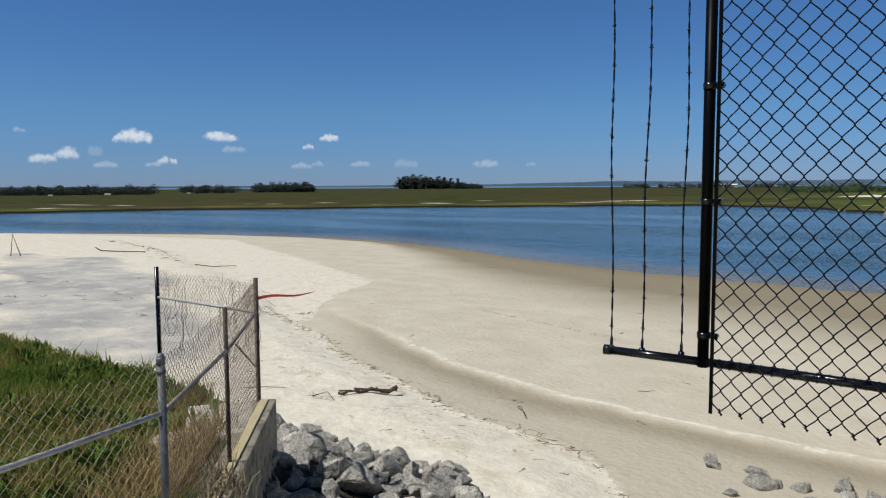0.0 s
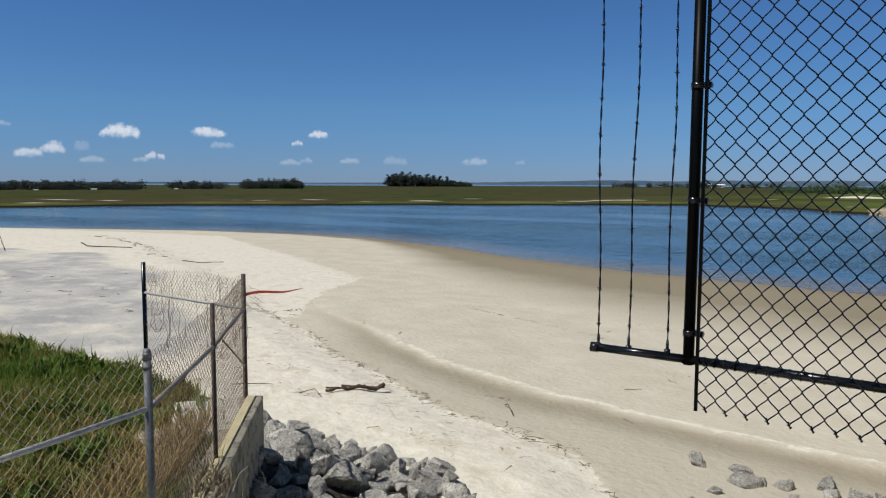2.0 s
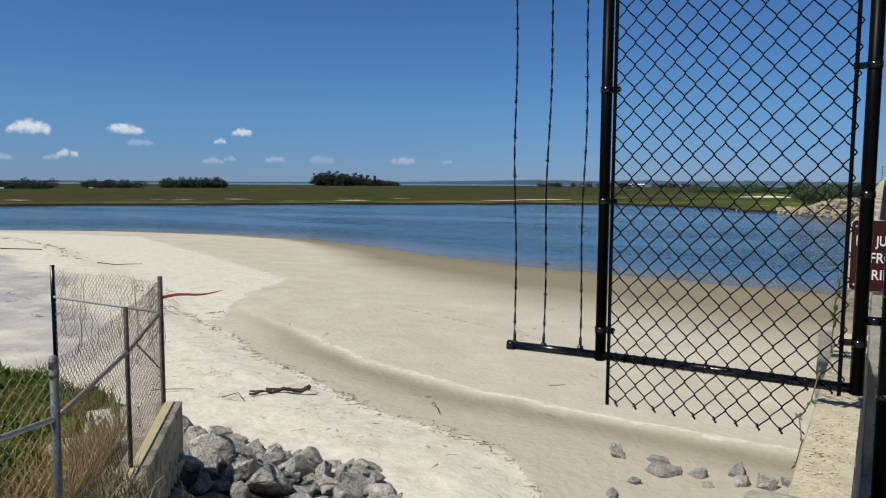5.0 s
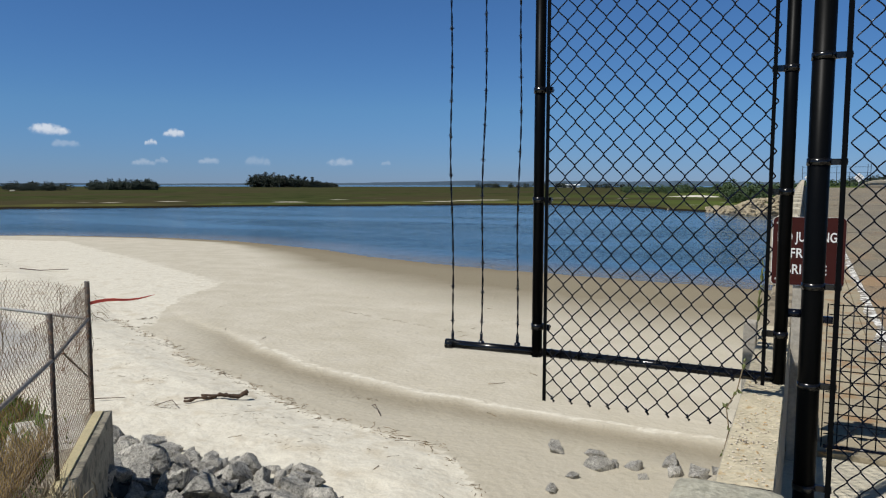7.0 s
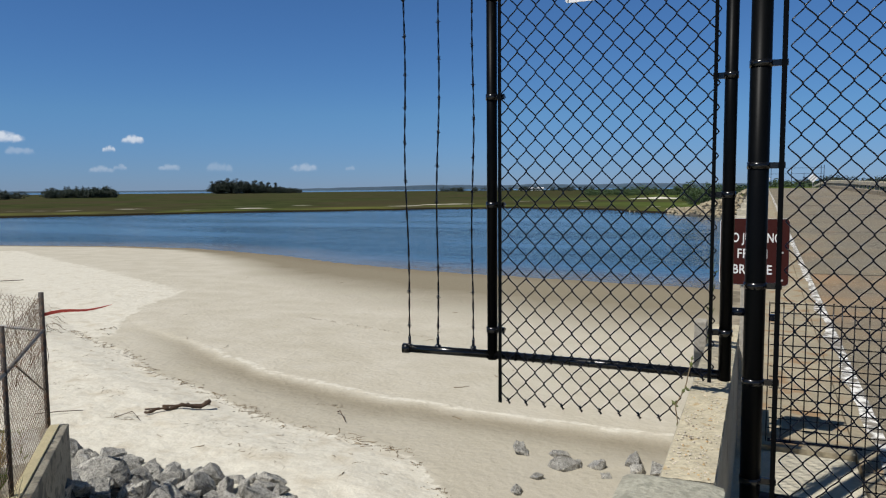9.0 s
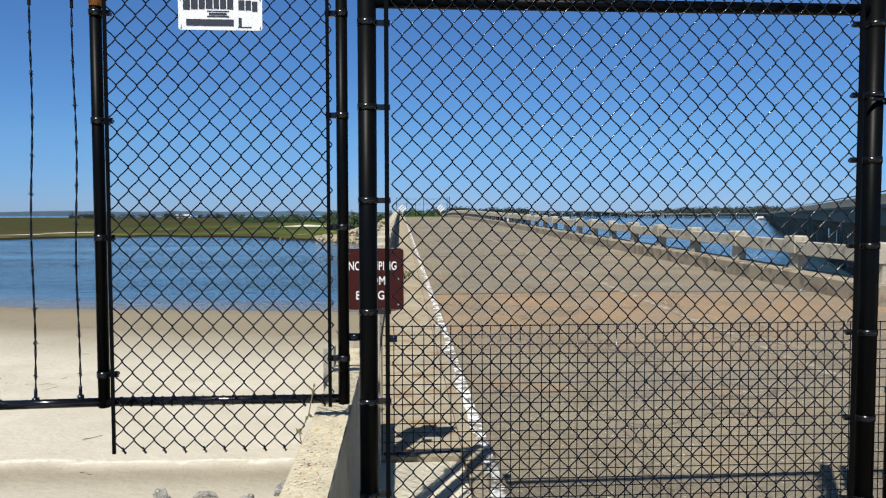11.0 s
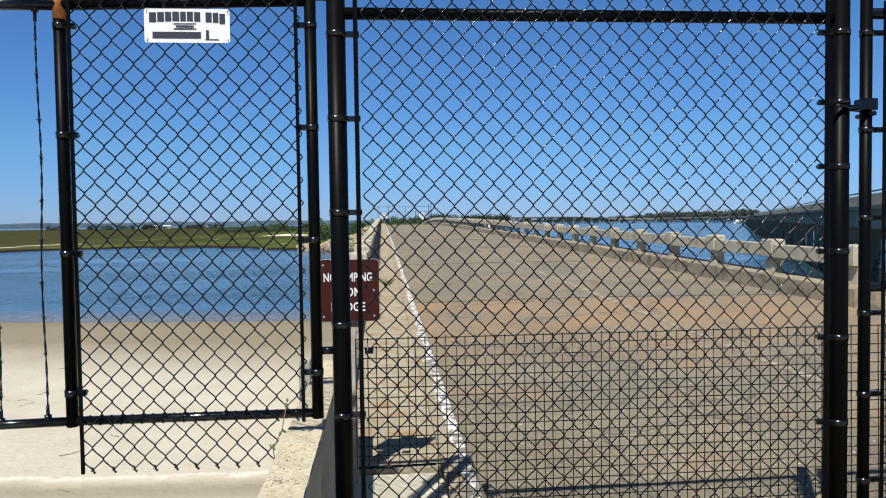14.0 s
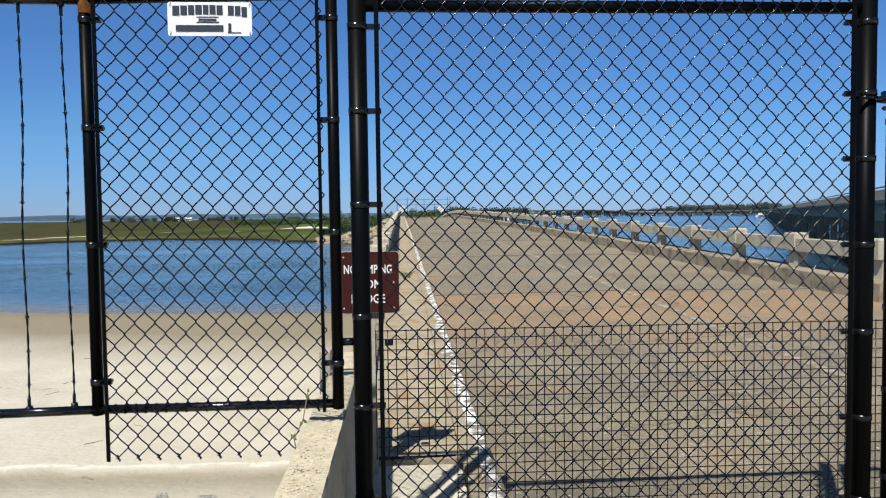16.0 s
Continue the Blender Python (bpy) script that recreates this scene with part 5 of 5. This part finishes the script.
def pine(az, dist, h, seed):
    rnd = random.Random(seed)
    x, y = -math.sin(radians(az)) * dist, math.cos(radians(az)) * dist
    tree = thing("pine_tree", (x, y, -2.3), "tall dark pine with an open crown on the marsh island", "tree", "pines on the island")
    bm = tube(bmesh.new(), ((0, 0, -0.3), (rnd.uniform(-0.4, 0.4), 0, h * 0.5), (rnd.uniform(-0.8, 0.8), 0, h * 0.95)), 0.35, 7, r2=0.1)
    for _ in range(7):
        z, a, ll = h * rnd.uniform(0.55, 0.92), rnd.uniform(0, 6.28), h * rnd.uniform(0.1, 0.2)
        tube(bm, ((0, 0, z), (math.cos(a) * ll, math.sin(a) * ll, z + 0.3 * ll)), 0.1, 5, r2=0.04)
    part("trunk", bm, BARK, tree)
    vs, fs = [], []
    for _ in range(9):
        a, ll = rnd.uniform(0, 6.28), h * rnd.uniform(0, 0.15)
        crown(vs, fs, math.cos(a) * ll, math.sin(a) * ll, h * rnd.uniform(0.45, 0.96), h * 0.16, h * 0.10, 130, 0.20, rnd)
    mesh_part("crown", vs, fs, GREENDARK, tree)


for k, (az, h) in enumerate(((41.3, 14), (41.0, 17), (40.6, 16), (40.3, 18.5), (39.9, 16.5), (39.6, 18), (39.3, 15.5), (38.8, 14.5), (38.3, 16), (37.8, 14), (37.3, 13), (36.7, 12))):
    pine(az, 835 + (k * 37) % 50, h, 60 + k)

# far land along the horizon, its air haze painted as a blue base colour
vs, fs = [], []
steps = 240
for i in range(steps + 1):
    az = radians(80 - 125 * i / steps)
    h = interp(math.degrees(az), ((-45, 7), (-6, 7), (4, 18), (16, 24), (25, 22), (33, 11), (44, 6), (80, 6)))
    h *= 1 + 0.45 * noise.noise((i * 0.09, 3, 0)) + 0.25 * noise.noise((i * 0.6, 1, 0))
    for z, dd in ((-6, 0), (h * 0.8, 10), (h, 80), (-6, 300)):
        vs.append((-math.sin(az) * (4100 + dd), math.cos(az) * (4100 + dd), z))
for i in range(steps):
    for k in range(3):
        a = i * 4 + k
        fs.append((a, a + 4, a + 5, a + 1))
tagged(mesh_part("backdrop", vs, fs, HAZE), "wooded land along the horizon, tinted blue for air haze", "distant land", kind="structure")

shed = thing("far_building", (-285, 945, -2.4), "long low white building beyond the marsh", "building", rz=16)
part("wall", block(-16, 16, -5, 5, -0.4, 3.2), SIGNWHITE, shed)
bm = bmesh.new()
for x in (-17, 17):
    for y, z in ((-6, 3.2), (6, 3.2), (0, 4.6)):
        bm.verts.new((x, y, z))
bm.verts.ensure_lookup_table()
v = bm.verts
for q in ((0, 2, 1), (3, 4, 5), (0, 3, 5, 2), (1, 2, 5, 4), (0, 1, 4, 3)):
    bm.faces.new([v[i] for i in q])
part("roof", bm, SIGNWHITE, shed)

def far_house(x, y, size, turn):
    hs = thing("far_house", (x, y, -2.3), "small pale house among the trees beyond the marsh", "house", "houses across the marsh", rz=turn)
    part("wall", block(-size, size, -size * 0.6, size * 0.6, -0.3, size * 0.55), SIGNWHITE, hs)
    bm = bmesh.new()
    v = [bm.verts.new(q) for q in [(sx * size * 1.06, sy * size * 0.7, size * 0.56) for sx in (-1, 1) for sy in (-1, 1)] + [(sx * size * 1.06, 0, size * 0.95) for sx in (-1, 1)]]
    for q in ((0, 4, 1), (2, 3, 5), (0, 2, 5, 4), (1, 4, 5, 3), (0, 1, 3, 2)):
        bm.faces.new([v[i] for i in q])
    bmesh.ops.recalc_face_normals(bm, faces=bm.faces)
    part("roof", bm, GREYC, hs)


for az, dist, size, turn in ((62.7, 362, 1.2, 60), (66.3, 360, 0.9, 62), (57.2, 410, 1.0, 56), (-3.6, 430, 3.0, -4), (-6.3, 470, 2.6, -8), (-8.4, 500, 2.6, -6)):
    far_house(-math.sin(radians(az)) * dist, math.cos(radians(az)) * dist, size, turn)

# causeway bank of broken stone
random.seed(31)
far_stones = [stone_mesh(200 + i, 10, mat("pale_stone", (0.34, 0.285, 0.19), 0.9, var=0.4, scale=2, fine=8, bump=0)) for i in range(4)]
vs, fs = [], []
for _ in range(700):
    x, y = random.uniform(-14, -2.2), random.uniform(105.5, 126)
    z = ground(x, y)[0]
    if z < WATER - 0.2:
        continue
    m2 = far_stones[random.randrange(4)]
    s, a = random.uniform(0.4, 1.1), random.uniform(0, 6.28)
    off = len(vs)
    vs += [(x + (v.co.x * math.cos(a) - v.co.y * math.sin(a)) * s, y + (v.co.x * math.sin(a) + v.co.y * math.cos(a)) * s, z + 0.1 + v.co.z * s) for v in m2.vertices]
    fs += [tuple(off + i for i in p.vertices) for p in m2.polygons]
tagged(mesh_part("bank_stones", vs, fs, far_stones[0].materials[0]), "pale broken stone facing the causeway bank", "rocks", kind="stuff")

# fence, poles and diamond boards at the far end of the old bridge
end_fence = thing("end_fence", (0, 108, road_z(108)), "dark chain-link barrier across the far end of the bridge", "fence")
for x, z in ((-0.6, 2.9), (0.9, 3.0), (2.2, 2.1), (3.4, 2.9), (4.9, 2.1), (6.9, 3.1), (7.25, 3.1)):
    part("post", bar((x, 0, -0.2), (x, 0, z), 0.035, 8), BLACK, end_fence)
for z in (2.0, 2.75):
    part("rail", bar((-0.6, 0, z), (7.25, 0, z), 0.02, 6), BLACK, end_fence)
for k, (x, y) in enumerate(((0.205, 95), (5.225, 95))):
    bd = thing("diamond_board", (x, y, road_z(y)), "pale diamond road board on a post", "sign", "diamond boards")
    bm = block(-0.38, 0.38, -0.02, 0.02, -0.38, 0.38)
    bmesh.ops.rotate(bm, verts=bm.verts, matrix=Matrix.Rotation(radians(45), 3, "Y"))
    bmesh.ops.translate(bm, verts=bm.verts, vec=(0, 0, 1.19))
    board = part("board", bm, SIGNWHITE, bd)
    for k2 in (-0.22, 0.05):
        bm = block(k2, k2 + 0.14, -0.026, -0.021, -0.37, 0.37)
        bmesh.ops.rotate(bm, verts=bm.verts, matrix=Matrix.Rotation(radians(45), 3, "Y"))
        bmesh.ops.translate(bm, verts=bm.verts, vec=(0, 0, 1.19))
        part("stripe", bm, GALV, board, "dull grey diagonal stripe")
    part("post", bar((0, 0.04, -0.1), (0, 0.04, 1.5), 0.04, 6), GALV, bd)

# the new bridge on its pile bents
LINE = [(13.6, 12), (28.75, 42.9), (102, 190), (199, 380), (306, 590), (348, 690), (362, 800), (342, 880), (292, 915), (225, 880), (150, 850), (20, 830)]
new_bridge = thing("concrete_bridge", (0, 0, 0), "grey concrete road bridge curving away over the water", "bridge")
pts = []
for (x0, y0), (x1, y1) in zip(LINE, LINE[1:]):
    k = max(2, int(math.hypot(x1 - x0, y1 - y0) / 14))
    pts += [(x0 + (x1 - x0) * i / k, y0 + (y1 - y0) * i / k) for i in range(k)]
LIFT = [3.4 * smooth(330, 225, x) if y > 700 else 0.0 for x, y in pts]


def sweep(profile):
    bm = bmesh.new()
    rings = []
    for i, (x, y) in enumerate(pts):
        a, c = pts[max(0, i - 1)], pts[min(len(pts) - 1, i + 1)]
        d = Vector((c[0] - a[0], c[1] - a[1])).normalized()
        rings.append([bm.verts.new((x + d.y * u, y - d.x * u, z + LIFT[i])) for u, z in profile])
    for a, c in zip(rings, rings[1:]):
        for i in range(len(profile)):
            bm.faces.new((a[i], a[(i + 1) % len(profile)], c[(i + 1) % len(profile)], c[i]))
    bmesh.ops.recalc_face_normals(bm, faces=bm.faces)
    return bm


part("deck", sweep(((-0.42, 1.84), (12, 1.84), (12, 2.04), (-0.42, 2.04))), FARCONC, new_bridge)
part("parapet", sweep(((-0.05, 2.045), (0.30, 2.045), (0.22, 2.66), (0.04, 2.66))), FARCONC, new_bridge)
part("parapet", sweep(((11.5, 2.045), (11.85, 2.045), (11.76, 2.66), (11.58, 2.66))), FARCONC, new_bridge)
part("rail", sweep(((0.08, 2.78), (0.17, 2.78), (0.17, 2.85), (0.08, 2.85))), FARCONC, new_bridge)
for u in (0.2, 3.0, 5.8, 8.6, 11.2):
    part("girder", sweep(((u - 0.25, 0.86), (u + 0.25, 0.86), (u + 0.18, 1.83), (u - 0.18, 1.83))), FARCONC, new_bridge)
column_me = bpy.data.meshes.new("support_column"); bm = block(-0.3, 0.3, -0.3, 0.3, -4.5, 0.11, 0.03); bm.to_mesh(column_me); bm.free(); column_me.materials.append(FARCONC)
far_columns = bmesh.new()
for i in range(1, len(pts) - 1):
    a, c, (x, y) = pts[i - 1], pts[i + 1], pts[i]
    ang = math.atan2(c[1] - a[1], c[0] - a[0]) - math.pi / 2
    place = Matrix.Translation((x, y, LIFT[i])) @ Matrix.Rotation(ang, 4, "Z")
    ob = part("bent", block(-0.2, 11.9, -0.5, 0.5, 0.10, 0.85), FARCONC, new_bridge)
    ob.matrix_basis = place
    for u in (0.6, 3.4, 6.2, 9.0, 11.4):
        if i <= 55:
            shared("support_column", column_me, ob, Matrix.Translation((u, 0, 0)))
        else:
            first = len(far_columns.verts)
            box(far_columns, u - 0.3, u + 0.3, -0.3, 0.3, -4.5 - LIFT[i], 0.10)
            far_columns.verts.ensure_lookup_table()
            for v in far_columns.verts[first:]:
                v.co = place @ v.co
tagged(part("far_columns", far_columns, FARCONC, new_bridge), kind="stuff")

boat = thing("motor_boat", (262, 512, WATER), "small white motor boat on the water", "boat", rz=20)
bm = bmesh.new()
rings = [[bm.verts.new((x, s * w, z)) for s, w, z in ((-1, w2, 1.3), (-1, w2 * 0.6, -0.3), (1, w2 * 0.6, -0.3), (1, w2, 1.3))] for x, w2 in ((-5, 1.6), (0, 1.7), (3, 1.2), (5.5, 0.15))]
for a, c in zip(rings, rings[1:]):
    for i in range(4):
        bm.faces.new((a[i], a[(i + 1) % 4], c[(i + 1) % 4], c[i]))
bm.faces.new(rings[0]); bm.faces.new(rings[-1][::-1])
part("hull", bm, SIGNWHITE, boat)
part("cabin", block(-3, 1.5, -1.1, 1.1, 1.3, 2.9, 0.2), SIGNWHITE, boat)

# ---- clouds: soft sheets of the sky, far behind everything ----
CLOUD = bpy.data.materials.new("cloud")
CLOUD.use_nodes = True
n, l = CLOUD.node_tree.nodes, CLOUD.node_tree.links
n.remove(n["Principled BSDF"])
den, lit = n.new("ShaderNodeAttribute"), n.new("ShaderNodeAttribute")
den.attribute_name, lit.attribute_name = "cover", "tone"
clear, glow, mixer = n.new("ShaderNodeBsdfTransparent"), n.new("ShaderNodeEmission"), n.new("ShaderNodeMixShader")
# emission replaces sunlight: tone paints bright tops and bluish shaded feet
shade = n.new("ShaderNodeMix"); shade.data_type = "RGBA"
shade.inputs["A"].default_value, shade.inputs["B"].default_value = (0.40, 0.50, 0.66, 1), (0.74, 0.78, 0.84, 1)
l.new(lit.outputs["Fac"], shade.inputs["Factor"]); l.new(shade.outputs["Result"], glow.inputs["Color"])
l.new(den.outputs["Fac"], mixer.inputs[0]); l.new(clear.outputs[0], mixer.inputs[1]); l.new(glow.outputs[0], mixer.inputs[2])
l.new(mixer.outputs[0], n["Material Output"].inputs["Surface"])
CD = 3900


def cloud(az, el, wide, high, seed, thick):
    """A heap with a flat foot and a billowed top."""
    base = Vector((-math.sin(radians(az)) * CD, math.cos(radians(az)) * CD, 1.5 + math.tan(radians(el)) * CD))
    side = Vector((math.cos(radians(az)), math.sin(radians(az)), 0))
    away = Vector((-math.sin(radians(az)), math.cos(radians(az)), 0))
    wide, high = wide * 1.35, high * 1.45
    rnd = random.Random(seed)
    puffs = [(u0, (0.24 + 0.30 * (1 - abs(u0)) * rnd.uniform(0.5, 1.1)), rnd.uniform(0.16, 0.30)) for u0 in (rnd.triangular(-0.72, 0.72, rnd.uniform(-0.3, 0.3)) for _ in range(9))]
    nu, nv = 72, 44
    vs, den, tone = [], [], []
    for j in range(nv):
        for i in range(nu):
            u, v = 2 * i / (nu - 1) - 1, j / (nv - 1)
            p = Vector((u * wide / 2, v * high, seed * 170.0)) / 48
            billow = noise.fractal(p * 1.5, 0.9, 2.1, 5)
            heap = max(1.0 - math.hypot((u - u0) / (r0 * 1.15), (v - 0.22 - 0.45 * top) / top / 0.95) for u0, top, r0 in puffs)
            d = smooth(-0.22, 0.62, heap + 0.34 * billow) * smooth(0.04, 0.34, v + 0.10 * billow) * smooth(1.0, 0.86, abs(u)) * smooth(1.0, 0.9, v)
            den.append(thick * (0.84 if thick > 0.6 else 0.65) * min(1.0, d))
            tone.append(smooth(0.10, 0.55, v + 0.22 * billow))
            vs.append(tuple(base + side * (u * wide / 2) + Vector((0, 0, (v - 0.35) * high)) + away * (40 * u * u - 25 * d)))
    fs = [(j * nu + i, j * nu + i + 1, (j + 1) * nu + i + 1, (j + 1) * nu + i) for j in range(nv - 1) for i in range(nu - 1)]
    me = bpy.data.meshes.new("cloud")
    me.from_pydata(vs, [], fs)
    me.attributes.new("cover", "FLOAT", "POINT").data.foreach_set("value", [max(0.0, q) for q in den])
    me.attributes.new("tone", "FLOAT", "POINT").data.foreach_set("value", tone)
    me.materials.append(CLOUD)
    return tagged(new("cloud", me), "small white fair-weather cloud low in the sky", "cloud", "clouds over the marsh", "structure")


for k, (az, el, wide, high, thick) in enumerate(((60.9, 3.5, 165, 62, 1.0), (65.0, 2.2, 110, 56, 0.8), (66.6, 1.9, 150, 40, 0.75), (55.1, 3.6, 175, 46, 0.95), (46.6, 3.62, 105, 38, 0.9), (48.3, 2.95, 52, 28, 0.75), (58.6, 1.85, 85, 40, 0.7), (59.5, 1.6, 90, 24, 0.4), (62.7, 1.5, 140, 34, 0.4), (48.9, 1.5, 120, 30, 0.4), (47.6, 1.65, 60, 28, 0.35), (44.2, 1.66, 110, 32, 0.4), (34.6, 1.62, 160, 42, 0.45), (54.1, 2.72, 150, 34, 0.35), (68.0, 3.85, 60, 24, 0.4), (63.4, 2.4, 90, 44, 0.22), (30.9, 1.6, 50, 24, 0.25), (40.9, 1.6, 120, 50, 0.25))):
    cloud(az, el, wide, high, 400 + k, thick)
